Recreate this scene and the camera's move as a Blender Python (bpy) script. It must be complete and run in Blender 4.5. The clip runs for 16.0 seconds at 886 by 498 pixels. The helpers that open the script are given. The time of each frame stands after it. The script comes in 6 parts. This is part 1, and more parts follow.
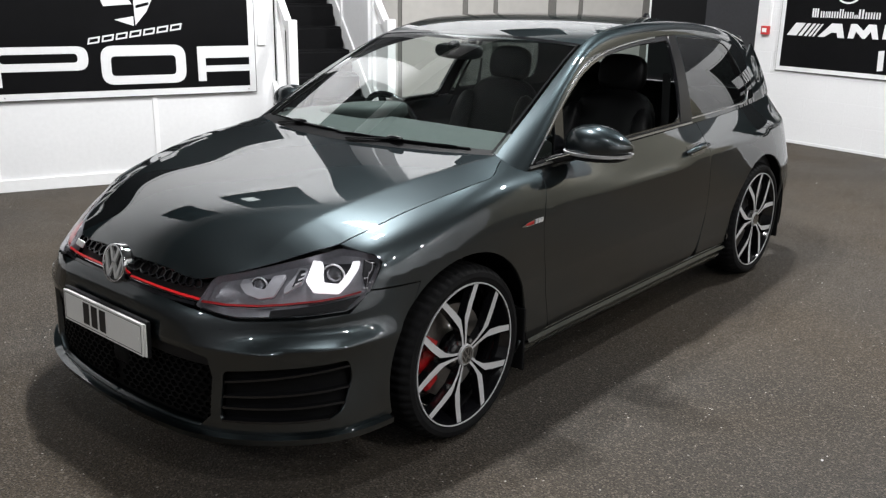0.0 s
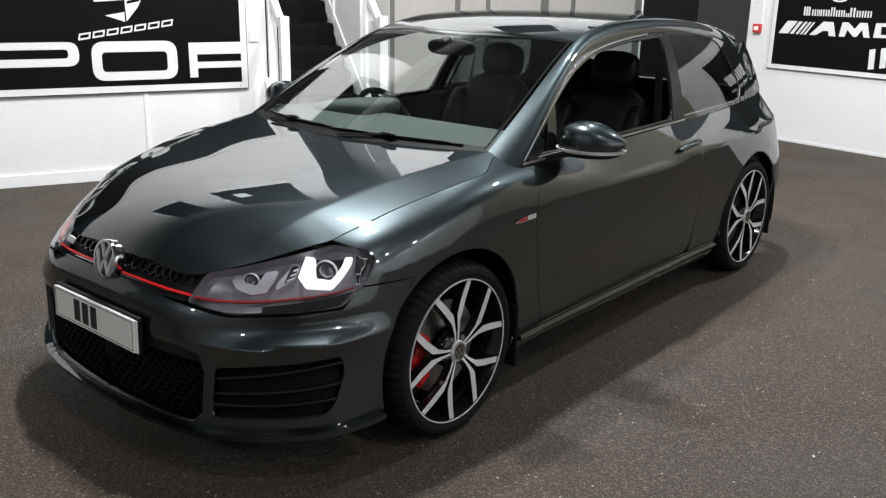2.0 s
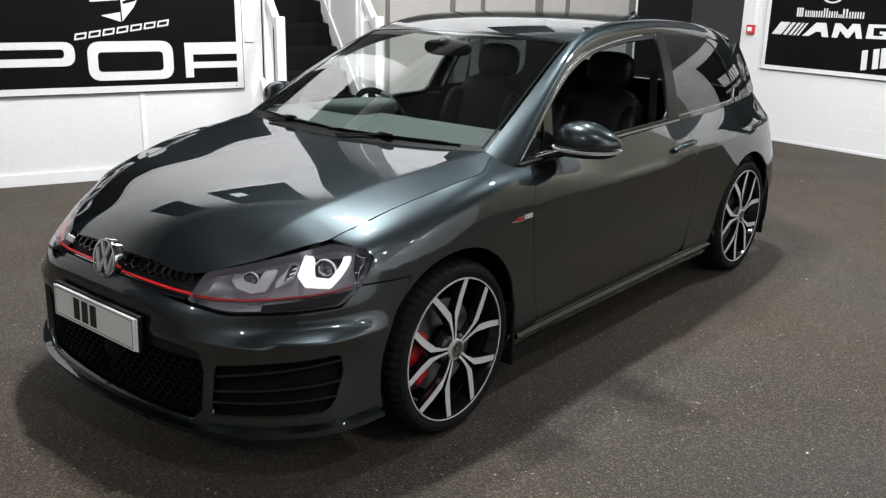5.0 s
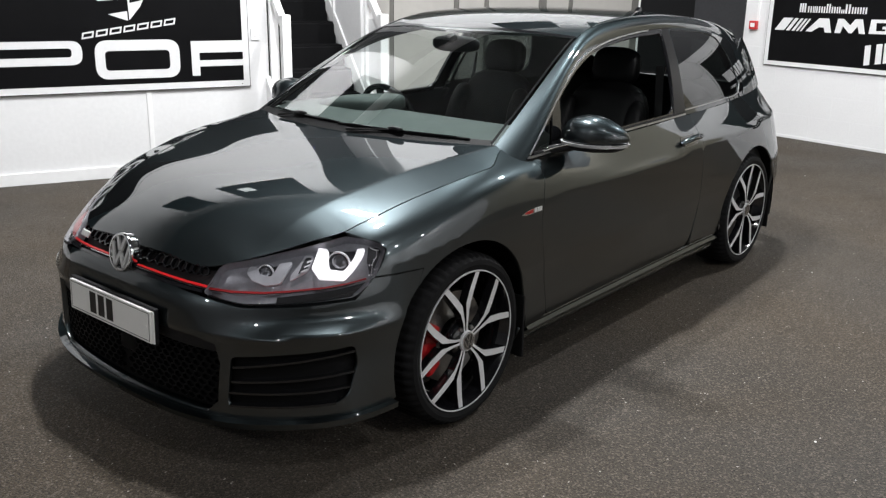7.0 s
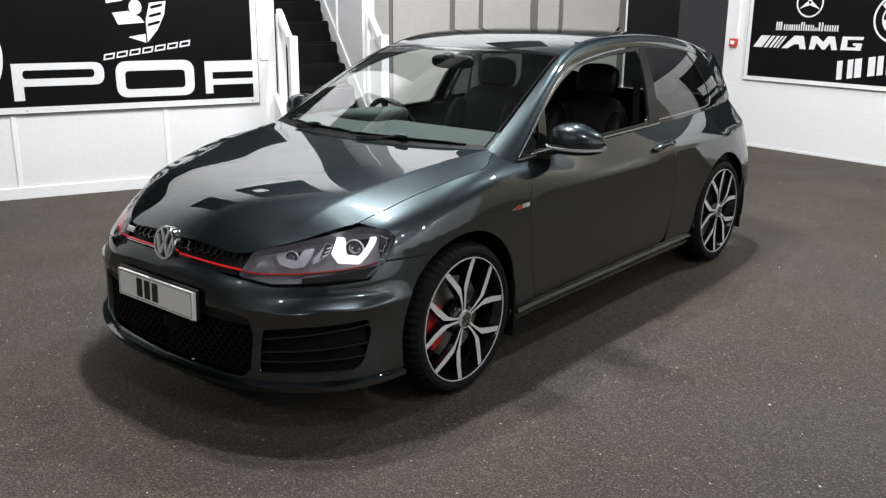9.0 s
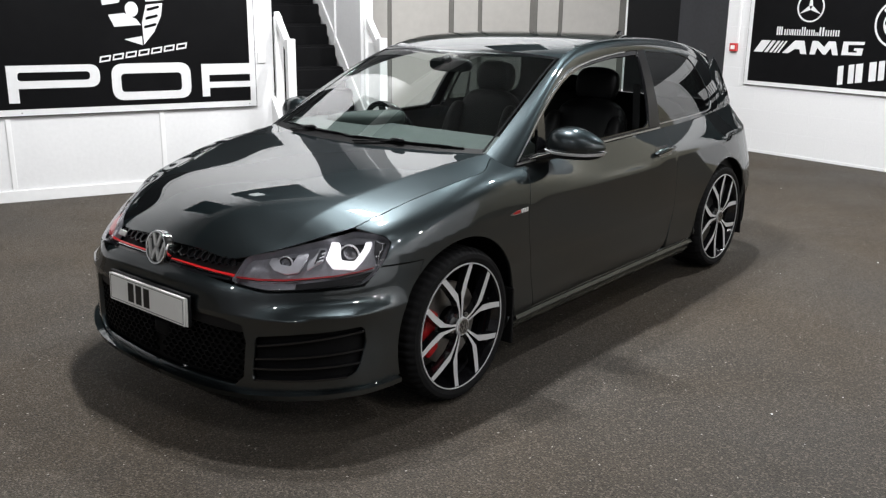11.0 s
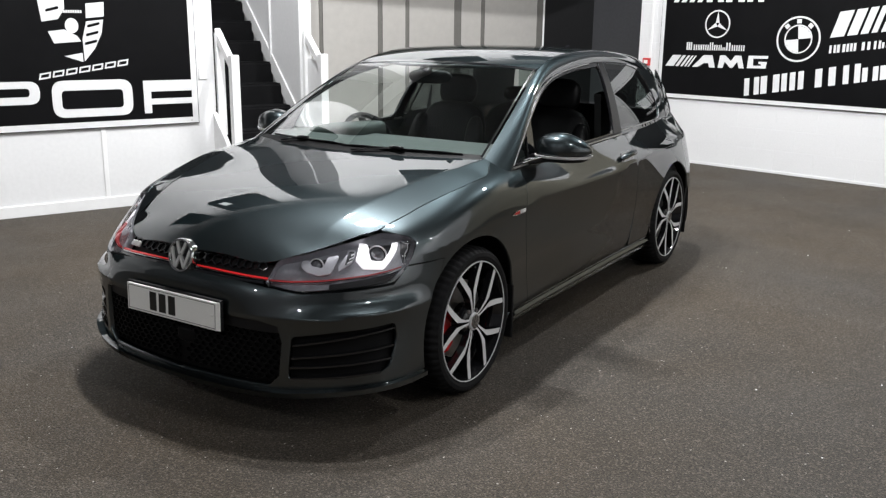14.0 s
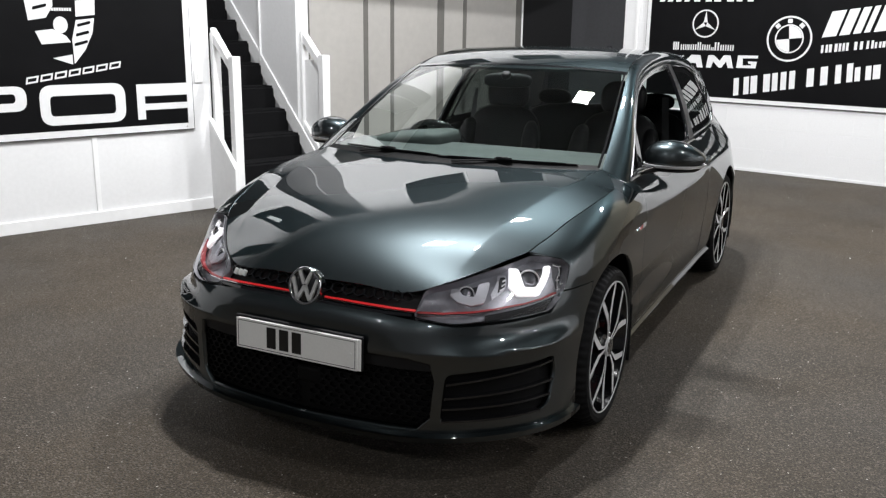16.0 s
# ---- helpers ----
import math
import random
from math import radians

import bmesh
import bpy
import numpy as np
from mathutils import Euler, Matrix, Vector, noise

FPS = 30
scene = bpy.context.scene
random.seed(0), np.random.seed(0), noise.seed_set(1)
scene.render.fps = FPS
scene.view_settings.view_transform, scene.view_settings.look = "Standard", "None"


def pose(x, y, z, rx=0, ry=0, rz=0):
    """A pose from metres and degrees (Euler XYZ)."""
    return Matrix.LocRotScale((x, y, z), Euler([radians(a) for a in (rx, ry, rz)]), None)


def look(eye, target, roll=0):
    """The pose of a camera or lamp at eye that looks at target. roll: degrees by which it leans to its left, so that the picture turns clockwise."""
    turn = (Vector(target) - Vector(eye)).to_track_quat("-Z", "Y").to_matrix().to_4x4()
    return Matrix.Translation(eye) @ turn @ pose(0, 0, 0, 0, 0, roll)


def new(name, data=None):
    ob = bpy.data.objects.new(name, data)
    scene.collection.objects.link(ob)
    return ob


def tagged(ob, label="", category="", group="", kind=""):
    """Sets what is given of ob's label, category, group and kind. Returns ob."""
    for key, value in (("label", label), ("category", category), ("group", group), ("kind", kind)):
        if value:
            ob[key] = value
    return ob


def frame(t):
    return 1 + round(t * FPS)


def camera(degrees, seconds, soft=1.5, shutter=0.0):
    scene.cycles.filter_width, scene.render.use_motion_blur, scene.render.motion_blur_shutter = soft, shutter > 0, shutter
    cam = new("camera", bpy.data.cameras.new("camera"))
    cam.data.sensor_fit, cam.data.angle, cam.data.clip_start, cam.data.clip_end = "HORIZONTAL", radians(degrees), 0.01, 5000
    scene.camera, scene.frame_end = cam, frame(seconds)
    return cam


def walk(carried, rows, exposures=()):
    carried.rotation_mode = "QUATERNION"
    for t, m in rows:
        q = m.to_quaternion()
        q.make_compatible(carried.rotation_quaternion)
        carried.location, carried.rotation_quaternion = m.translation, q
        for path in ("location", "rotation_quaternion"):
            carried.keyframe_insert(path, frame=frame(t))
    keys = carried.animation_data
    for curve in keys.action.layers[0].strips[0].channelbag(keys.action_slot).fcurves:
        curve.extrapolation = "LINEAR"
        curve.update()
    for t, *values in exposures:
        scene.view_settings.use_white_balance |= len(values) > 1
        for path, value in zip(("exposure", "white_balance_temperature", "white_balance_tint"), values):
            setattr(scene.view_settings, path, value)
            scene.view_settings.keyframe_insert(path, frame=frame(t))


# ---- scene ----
cam = camera(52.7, 16.0, soft=1.3)
PATH = [
    (0, (2.756, -3.63, 1.622), (1.507, -2.178, 1.044), 0.9),
    (0.5, (2.749, -3.623, 1.622), (1.504, -2.169, 1.041), 0.8),
    (1, (2.752, -3.628, 1.619), (1.509, -2.17, 1.045), 0.9),
    (1.5, (2.752, -3.627, 1.617), (1.512, -2.168, 1.037), 0.9),
    (2, (2.752, -3.629, 1.615), (1.518, -2.167, 1.033), 1.1),
    (2.5, (2.756, -3.637, 1.618), (1.525, -2.172, 1.036), 1.2),
    (3, (2.76, -3.643, 1.62), (1.529, -2.175, 1.045), 1.3),
    (3.5, (2.764, -3.646, 1.619), (1.534, -2.178, 1.043), 1.3),
    (4, (2.766, -3.652, 1.619), (1.541, -2.18, 1.041), 1.4),
    (6.5, (2.745, -3.667, 1.611), (1.519, -2.199, 1.025), 0.9),
    (7, (2.76, -3.712, 1.608), (1.534, -2.244, 1.024), 0.9),
    (7.5, (2.843, -3.791, 1.615), (1.62, -2.319, 1.035), 1.1),
    (8, (2.962, -3.903, 1.616), (1.735, -2.432, 1.041), 0.9),
    (8.5, (3.013, -3.993, 1.627), (1.788, -2.517, 1.058), 0.5),
    (9, (3.068, -4.103, 1.637), (1.84, -2.622, 1.092), 0.5),
    (11.5, (3.019, -4.027, 1.624), (1.792, -2.54, 1.091), 0.8),
    (12, (2.987, -4.011, 1.629), (1.764, -2.52, 1.101), 0.9),
    (12.5, (2.892, -4.121, 1.626), (1.679, -2.62, 1.102), 0.3),
    (13, (2.779, -4.231, 1.623), (1.64, -2.672, 1.103), -0.5),
    (13.5, (2.739, -4.323, 1.596), (1.703, -2.689, 1.091), 0.9),
    (14, (2.744, -4.525, 1.597), (1.709, -2.887, 1.103), 0.7),
    (14.5, (2.625, -4.671, 1.605), (1.611, -3.02, 1.11), 0.8),
    (15, (2.321, -4.767, 1.588), (1.394, -3.065, 1.095), 1.0),
    (15.5, (2.123, -4.765, 1.587), (1.221, -3.049, 1.093), 1.0),
    (16, (1.798, -4.662, 1.594), (0.933, -2.928, 1.099), 0.8),
]
walk(cam, [(t, look(eye, target, roll)) for t, eye, target, roll in PATH])

# ---------------------------------------------------------------- light
world = bpy.data.worlds.new("world")
scene.world = world
world.use_nodes = True
world.node_tree.nodes["Background"].inputs[0].default_value = (0.6, 0.65, 0.7, 1)
world.node_tree.nodes["Background"].inputs[1].default_value = 0.004
scene.view_settings.exposure = 0.0
LAMP_Z = 5.0
# plan place and watts of each floodlight
LAMPS = [(-0.96, -0.46, 203), (-0.21, -0.78, 224), (-0.12, 1.77, 240), (2.2, 3.6, 195), (4.4, -2.6, 78), (2.8, -8.4, 92), (-1.8, -8.6, 92),
         (8.4, -1.0, 75), (10.4, -2.5, 95), (10.6, 2.4, 85)]
LAMP_POWER = 0.80
for lx, ly, lw in LAMPS:
    ld = bpy.data.lights.new("floodlight_beam", "AREA")
    ld.shape, ld.size, ld.size_y, ld.energy, ld.color = "SQUARE", 0.24, 0.24, 0.42 * LAMP_POWER * lw, (0.975, 0.985, 1.0)
    new("floodlight_beam", ld).matrix_basis = pose(lx, ly, LAMP_Z - 0.012)
    # a wide spot added at each floodlight, to brighten the upper walls
    sd = bpy.data.lights.new("floodlight_spill", "SPOT")
    sd.energy, sd.spot_size, sd.spot_blend, sd.shadow_soft_size, sd.color = 2.32 * LAMP_POWER * lw, radians(174), 0.25, 0.06, (0.975, 0.985, 1.0)
    new("floodlight_spill", sd).matrix_basis = pose(lx, ly, LAMP_Z - 0.07)


# ---------------------------------------------------------------- materials
def material(name, base, rough=0.5, metal=0.0, vary=0.15, grain=40.0, bump=0.0, blotch=1.5, coat=0.0, coat_rough=0.03,
             spec=0.5, speck=0.0, emit=0.0):
    """A plain surface with blotches and grain in its colour, roughness and relief."""
    m = bpy.data.materials.new(name)
    m.use_nodes = True
    nt = m.node_tree
    b = nt.nodes["Principled BSDF"]
    b.inputs["Metallic"].default_value = metal
    b.inputs["Roughness"].default_value = rough
    b.inputs["Specular IOR Level"].default_value = spec
    b.inputs["Coat Weight"].default_value = coat
    b.inputs["Coat Roughness"].default_value = coat_rough
    if emit:
        b.inputs["Emission Color"].default_value = (*base, 1)
        b.inputs["Emission Strength"].default_value = emit
    co = nt.nodes.new("ShaderNodeTexCoord")
    big = nt.nodes.new("ShaderNodeTexNoise")
    big.inputs["Scale"].default_value = blotch
    big.inputs["Detail"].default_value = 5
    fine = nt.nodes.new("ShaderNodeTexNoise")
    fine.inputs["Scale"].default_value = grain
    fine.inputs["Detail"].default_value = 3
    for n in (big, fine):
        nt.links.new(co.outputs["Object"], n.inputs["Vector"])
    add = nt.nodes.new("ShaderNodeMath")
    add.operation = "ADD"
    nt.links.new(big.outputs["Fac"], add.inputs[0])
    nt.links.new(fine.outputs["Fac"], add.inputs[1])
    ramp = nt.nodes.new("ShaderNodeMapRange")
    ramp.inputs["From Min"].default_value = 0.7
    ramp.inputs["From Max"].default_value = 1.3
    ramp.inputs["To Min"].default_value = 1 - vary
    ramp.inputs["To Max"].default_value = 1 + vary
    nt.links.new(add.outputs[0], ramp.inputs["Value"])
    mix = nt.nodes.new("ShaderNodeVectorMath")
    mix.operation = "SCALE"
    mix.inputs[0].default_value = base
    nt.links.new(ramp.outputs[0], mix.inputs["Scale"])
    nt.links.new(mix.outputs[0], b.inputs["Base Color"])
    if speck:
        vor = nt.nodes.new("ShaderNodeTexVoronoi")
        vor.inputs["Scale"].default_value = speck
        nt.links.new(co.outputs["Object"], vor.inputs["Vector"])
        lim = nt.nodes.new("ShaderNodeMapRange")
        lim.inputs["From Min"].default_value = 0.77
        lim.inputs["From Max"].default_value = 0.99
        lim.inputs["To Min"].default_value = 0.0
        lim.inputs["To Max"].default_value = 1.0
        sep = nt.nodes.new("ShaderNodeSeparateColor")
        nt.links.new(vor.outputs["Color"], sep.inputs[0])
        nt.links.new(sep.outputs[0], lim.inputs["Value"])
        two = nt.nodes.new("ShaderNodeMix")
        two.data_type = "RGBA"
        nt.links.new(lim.outputs[0], two.inputs["Factor"])
        nt.links.new(mix.outputs[0], two.inputs["A"])
        two.inputs["B"].default_value = tuple(min(1, 5.2 * c) for c in base) + (1,)
        nt.links.new(two.outputs["Result"], b.inputs["Base Color"])
    r2 = nt.nodes.new("ShaderNodeMapRange")
    r2.inputs["From Min"].default_value = 0.3
    r2.inputs["From Max"].default_value = 0.7
    r2.inputs["To Min"].default_value = max(0.0, rough * (1 - 0.5 * vary))
    r2.inputs["To Max"].default_value = min(1.0, rough * (1 + 0.5 * vary))
    nt.links.new(big.outputs["Fac"], r2.inputs["Value"])
    nt.links.new(r2.outputs[0], b.inputs["Roughness"])
    if bump:
        bp = nt.nodes.new("ShaderNodeBump")
        bp.inputs["Strength"].default_value = 1.0
        bp.inputs["Distance"].default_value = bump
        nt.links.new(fine.outputs["Fac"], bp.inputs["Height"])
        nt.links.new(bp.outputs[0], b.inputs["Normal"])
    return m


def glass(name, tint, rough=0.0, ior=1.6):
    """Thin glazing: part clear, tinted, with a true glossy reflection."""
    m = bpy.data.materials.new(name)
    m.use_nodes = True
    nt = m.node_tree
    nt.nodes.remove(nt.nodes["Principled BSDF"])
    out = nt.nodes["Material Output"]
    tr = nt.nodes.new("ShaderNodeBsdfTransparent")
    tr.inputs[0].default_value = (*tint, 1)
    gl = nt.nodes.new("ShaderNodeBsdfGlossy")
    gl.inputs["Roughness"].default_value = rough
    lw = nt.nodes.new("ShaderNodeLayerWeight")
    lw.inputs["Blend"].default_value = 0.5
    pw = nt.nodes.new("ShaderNodeMath")
    pw.operation = "POWER"
    pw.inputs[1].default_value = 5.0
    nt.links.new(lw.outputs["Facing"], pw.inputs[0])
    f0 = ((ior - 1) / (ior + 1)) ** 2
    fr = nt.nodes.new("ShaderNodeMapRange")
    fr.inputs["To Min"].default_value = f0
    fr.inputs["To Max"].default_value = 1.0
    nt.links.new(pw.outputs[0], fr.inputs["Value"])
    mx = nt.nodes.new("ShaderNodeMixShader")
    nt.links.new(fr.outputs[0], mx.inputs[0])
    nt.links.new(tr.outputs[0], mx.inputs[1])
    nt.links.new(gl.outputs[0], mx.inputs[2])
    nt.links.new(mx.outputs[0], out.inputs[0])
    return m


def floor_covering():
    """Dark resin floor: brown and grey patches, fine dark and light grains, a few glints of grit."""
    m = bpy.data.materials.new("bitumen_floor")
    m.use_nodes = True
    nt = m.node_tree
    b = nt.nodes["Principled BSDF"]
    co = nt.nodes.new("ShaderNodeTexCoord")

    def noise(scale, detail):
        n = nt.nodes.new("ShaderNodeTexNoise")
        n.inputs["Scale"].default_value = scale
        n.inputs["Detail"].default_value = detail
        nt.links.new(co.outputs["Object"], n.inputs["Vector"])
        return n.outputs["Fac"]

    def spread(src, a, c, lo, hi):
        n = nt.nodes.new("ShaderNodeMapRange")
        for k, v in (("From Min", a), ("From Max", c), ("To Min", lo), ("To Max", hi)):
            n.inputs[k].default_value = v
        nt.links.new(src, n.inputs["Value"])
        return n.outputs[0]

    def blend(fac, one, two, kind="MIX"):
        n = nt.nodes.new("ShaderNodeMix")
        n.data_type = "RGBA"
        n.blend_type = kind
        nt.links.new(fac, n.inputs["Factor"])
        for k, v in (("A", one), ("B", two)):
            if isinstance(v, tuple):
                n.inputs[k].default_value = (*v, 1)
            else:
                nt.links.new(v, n.inputs[k])
        return n.outputs["Result"]

    tone = blend(spread(noise(0.55, 4), 0.40, 0.60, 0, 1), (0.0600, 0.0460, 0.0315), (0.0540, 0.0475, 0.0405))
    tone = blend(spread(noise(2.3, 5), 0.52, 0.72, 0, 0.55), tone, (0.0420, 0.0335, 0.0245))
    fine = noise(120, 4)
    dark = blend(spread(fine, 0.36, 0.50, 1.0, 0.0), tone, (0.018, 0.0162, 0.0145))
    cell = nt.nodes.new("ShaderNodeTexVoronoi")
    cell.inputs["Scale"].default_value = 165
    nt.links.new(co.outputs["Object"], cell.inputs["Vector"])
    sep = nt.nodes.new("ShaderNodeSeparateColor")
    nt.links.new(cell.outputs["Color"], sep.inputs[0])
    grain = blend(spread(sep.outputs[0], 0.70, 1.0, 0.0, 0.9), dark, (0.142, 0.122, 0.098))
    glint = blend(spread(sep.outputs[1], 0.9988, 0.9993, 0.0, 1.0), grain, (0.42, 0.40, 0.36))
    nt.links.new(glint, b.inputs["Base Color"])
    nt.links.new(spread(noise(0.9, 5), 0.3, 0.7, 0.55, 0.78), b.inputs["Roughness"])
    b.inputs["Specular IOR Level"].default_value = 0.24
    bp = nt.nodes.new("ShaderNodeBump")
    bp.inputs["Distance"].default_value = 0.011
    nt.links.new(fine, bp.inputs["Height"])
    nt.links.new(bp.outputs[0], b.inputs["Normal"])
    return m


def car_paint():
    m = material("metallic_car_paint", (0.039, 0.048, 0.0515), 0.37, 1.0, 0.03, 900, 0, 0.8, coat=1.0, coat_rough=0.012)
    m.node_tree.nodes["Principled BSDF"].inputs["Coat IOR"].default_value = 1.76
    m.node_tree.nodes["Principled BSDF"].inputs["Specular Tint"].default_value = (0.28, 0.30, 0.30, 1)
    return m


PAINT = car_paint()
BLACK_GLOSS = material("gloss_black", (0.006, 0.006, 0.007), 0.12, 0, 0.1, 60, coat=0.5)
BLACK_PLASTIC = material("black_plastic", (0.008, 0.008, 0.009), 0.5, 0, 0.2, 300, 0.0002, spec=0.25)
PILLAR_BLACK = material("satin_pillar_black", (0.006, 0.006, 0.007), 0.28, 0, 0.1, 60, spec=0.22)
LAMP_SILVER = material("lamp_inner_silver", (0.56, 0.56, 0.60), 0.30, 0.6, 0.08, 70)
MESH_BLACK = material("matt_mesh_black", (0.003, 0.003, 0.0033), 0.6, 0, 0.2, 200, spec=0.12)
DARK_TRIM = material("interior_trim", (0.022, 0.023, 0.024), 0.7, 0, 0.2, 200, 0.0003)
DASH_TOP = material("dash_soft_plastic", (0.052, 0.062, 0.059), 0.75, 0, 0.15, 220, 0.0003)
SEAT_CLOTH = material("seat_leather", (0.0045, 0.0045, 0.005), 0.5, 0, 0.25, 120, 0.0004, spec=0.2)
RUBBER = material("tyre_rubber", (0.009, 0.009, 0.0095), 0.75, 0, 0.25, 90, 0.0004, spec=0.12)
ALLOY = material("machined_alloy", (0.62, 0.62, 0.63), 0.5, 0.15, 0.06, 250, 0.00005)
CHROME = material("chrome", (0.75, 0.75, 0.76), 0.08, 1.0, 0.03, 30)
STEEL = material("brake_steel", (0.33, 0.32, 0.31), 0.35, 1.0, 0.15, 150, 0.0001)
RED_STRIPE = material("red_lamp_stripe", (0.27, 0.012, 0.014), 0.35, 0, 0.08, 80)
BADGE_SILVER = material("satin_badge_silver", (0.66, 0.66, 0.65), 0.30, 0.35, 0.05, 60)
RED = material("red_paint", (0.42, 0.010, 0.012), 0.3, 0, 0.08, 80, coat=0.5)
WHITE_PLATE = material("plate_white", (0.85, 0.85, 0.83), 0.3, 0, 0.04, 200, coat=0.3)
INK = material("black_print", (0.008, 0.008, 0.008), 0.4, 0, 0.05)
WHITE_WALL = material("white_wall_paint", (0.73, 0.73, 0.735), 0.6, 0, 0.03, 30, 0.0008)
WHITE_GLOSS = material("white_gloss_paint", (0.82, 0.82, 0.82), 0.35, 0, 0.03, 20, 0.0003)
SIGN_BLACK = material("sign_black", (0.005, 0.005, 0.0055), 0.42, 0, 0.15, 8, spec=0.08)
SIGN_WHITE = material("sign_white", (0.70, 0.70, 0.705), 0.45, 0, 0.03, 30)
FLOOR = floor_covering()
CARPET = material("black_carpet", (0.006, 0.006, 0.0065), 0.95, 0, 0.35, 260, 0.003, spec=0.08)
BEIGE = material("beige_panel", (0.385, 0.37, 0.348), 0.55, 0, 0.05, 12, 0.0004)
GREY_STRIP = material("grey_strip", (0.13, 0.125, 0.115), 0.5, 0, 0.08, 40)
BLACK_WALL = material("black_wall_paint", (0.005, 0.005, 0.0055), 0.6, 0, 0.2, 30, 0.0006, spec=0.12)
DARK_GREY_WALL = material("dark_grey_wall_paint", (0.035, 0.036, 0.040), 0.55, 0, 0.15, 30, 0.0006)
GREY_WALL = material("grey_wall_paint", (0.11, 0.11, 0.115), 0.6, 0, 0.12, 30, 0.0006)
ROOF_DARK = material("dark_roof_sheet", (0.11, 0.12, 0.125), 0.7, 0, 0.2, 10, 0.001)
WHITE_BLOCK = material("painted_blockwork", (0.72, 0.72, 0.725), 0.6, 0, 0.03, 60, 0.0015)
TAN_WALL = material("tan_wall_paint", (0.30, 0.275, 0.215), 0.6, 0, 0.12, 3, 0.0006, 0.6)
OFFICE_GLOW = material("office_lamp_glow", (1.0, 0.97, 0.92), 0.5, emit=25)
CEILING_WHITE = material("ceiling_white", (0.70, 0.70, 0.69), 0.8, 0, 0.04, 15, 0.0005)
RED_BOX = material("red_plastic", (0.5, 0.03, 0.03), 0.4, 0, 0.05)
LAMP_GLOW = material("lamp_glow", (1.0, 0.97, 0.92), 0.5, emit=30)
DRL_GLOW = material("daytime_light_glow", (1.0, 0.98, 1.0), 0.4, emit=0.7)
PROJECTOR = material("projector_glass", (0.16, 0.16, 0.175), 0.10, 0.6, 0.1, 60, coat=1.0)
LAMP_DARK = material("lamp_dark_bezel", (0.03, 0.03, 0.034), 0.3, 0.2, 0.15, 60)
TRIM_SATIN = material("satin_trim", (0.42, 0.42, 0.43), 0.32, 1.0, 0.05, 60)
LENS_GREY = material("lamp_bezel", (0.27, 0.27, 0.295), 0.32, 0.5, 0.15, 80)
SILVER = material("lamp_reflector", (0.72, 0.72, 0.74), 0.35, 0.3, 0.05, 60)
WINDSCREEN_GLASS = glass("windscreen_glass", (0.88, 0.95, 0.93), ior=2.3)
SIDE_GLASS = glass("side_glass", (0.55, 0.60, 0.58))
PRIVACY_GLASS = glass("privacy_glass", (0.15, 0.17, 0.165), ior=1.8)
OFFICE_GLASS = glass("office_glass", (0.35, 0.37, 0.38))
CLEAR_LENS = glass("clear_lens", (0.95, 0.95, 0.96), ior=1.45)
REAR_GLASS = glass("rear_glass", (0.50, 0.57, 0.55))


# ---------------------------------------------------------------- building helpers
def solid(name, verts, faces, mat, parent=None, label="", normals=None, smooth=True):
    me = bpy.data.meshes.new(name)
    me.from_pydata([tuple(map(float, v)) for v in verts], [], [tuple(map(int, f)) for f in faces])
    me.materials.append(mat)
    if smooth:
        me.polygons.foreach_set("use_smooth", [True] * len(me.polygons))
    if normals is not None:
        me.normals_split_custom_set_from_vertices([tuple(map(float, n)) for n in normals])
    ob = new(name, me)
    if parent is not None:
        ob.parent = parent
    if label:
        ob["label"] = label
    return ob


def part(name, bm, mat, parent=None, label="", smooth=False, angle=40.0):
    """Links a bmesh as one mesh object under a thing or a part."""
    if smooth:
        for f in bm.faces:
            f.smooth = True
        for e in bm.edges:
            e.smooth = len(e.link_faces) == 2 and e.calc_face_angle(0.0) < radians(angle)
    me = bpy.data.meshes.new(name)
    bm.to_mesh(me)
    bm.free()
    me.materials.append(mat)
    ob = new(name, me)
    if parent is not None:
        ob.parent = parent
    if label:
        ob["label"] = label
    return ob


def thing(name, label, category, at=(0, 0, 0), turn=0.0, group="", kind=""):
    ob = new(name)
    ob.matrix_basis = pose(*at, 0, 0, turn)
    return tagged(ob, label, category, group, kind)


def box(bm, x0, x1, y0, y1, z0, z1, bevel=0.0, m=None):
    r = bmesh.ops.create_cube(bm, size=1.0)
    vs = r["verts"]
    for v in vs:
        v.co = Vector((x0 + (v.co.x + 0.5) * (x1 - x0), y0 + (v.co.y + 0.5) * (y1 - y0), z0 + (v.co.z + 0.5) * (z1 - z0)))
    if bevel:
        es = list({e for v in vs for e in v.link_edges})
        vs = bmesh.ops.bevel(bm, geom=es, offset=bevel, segments=2, affect="EDGES", profile=0.6)["verts"]
    if m is not None:
        bmesh.ops.transform(bm, matrix=m, verts=list({v for v in vs}))
    return bm


def boxed(*args, **kw):
    return box(bmesh.new(), *args, **kw)


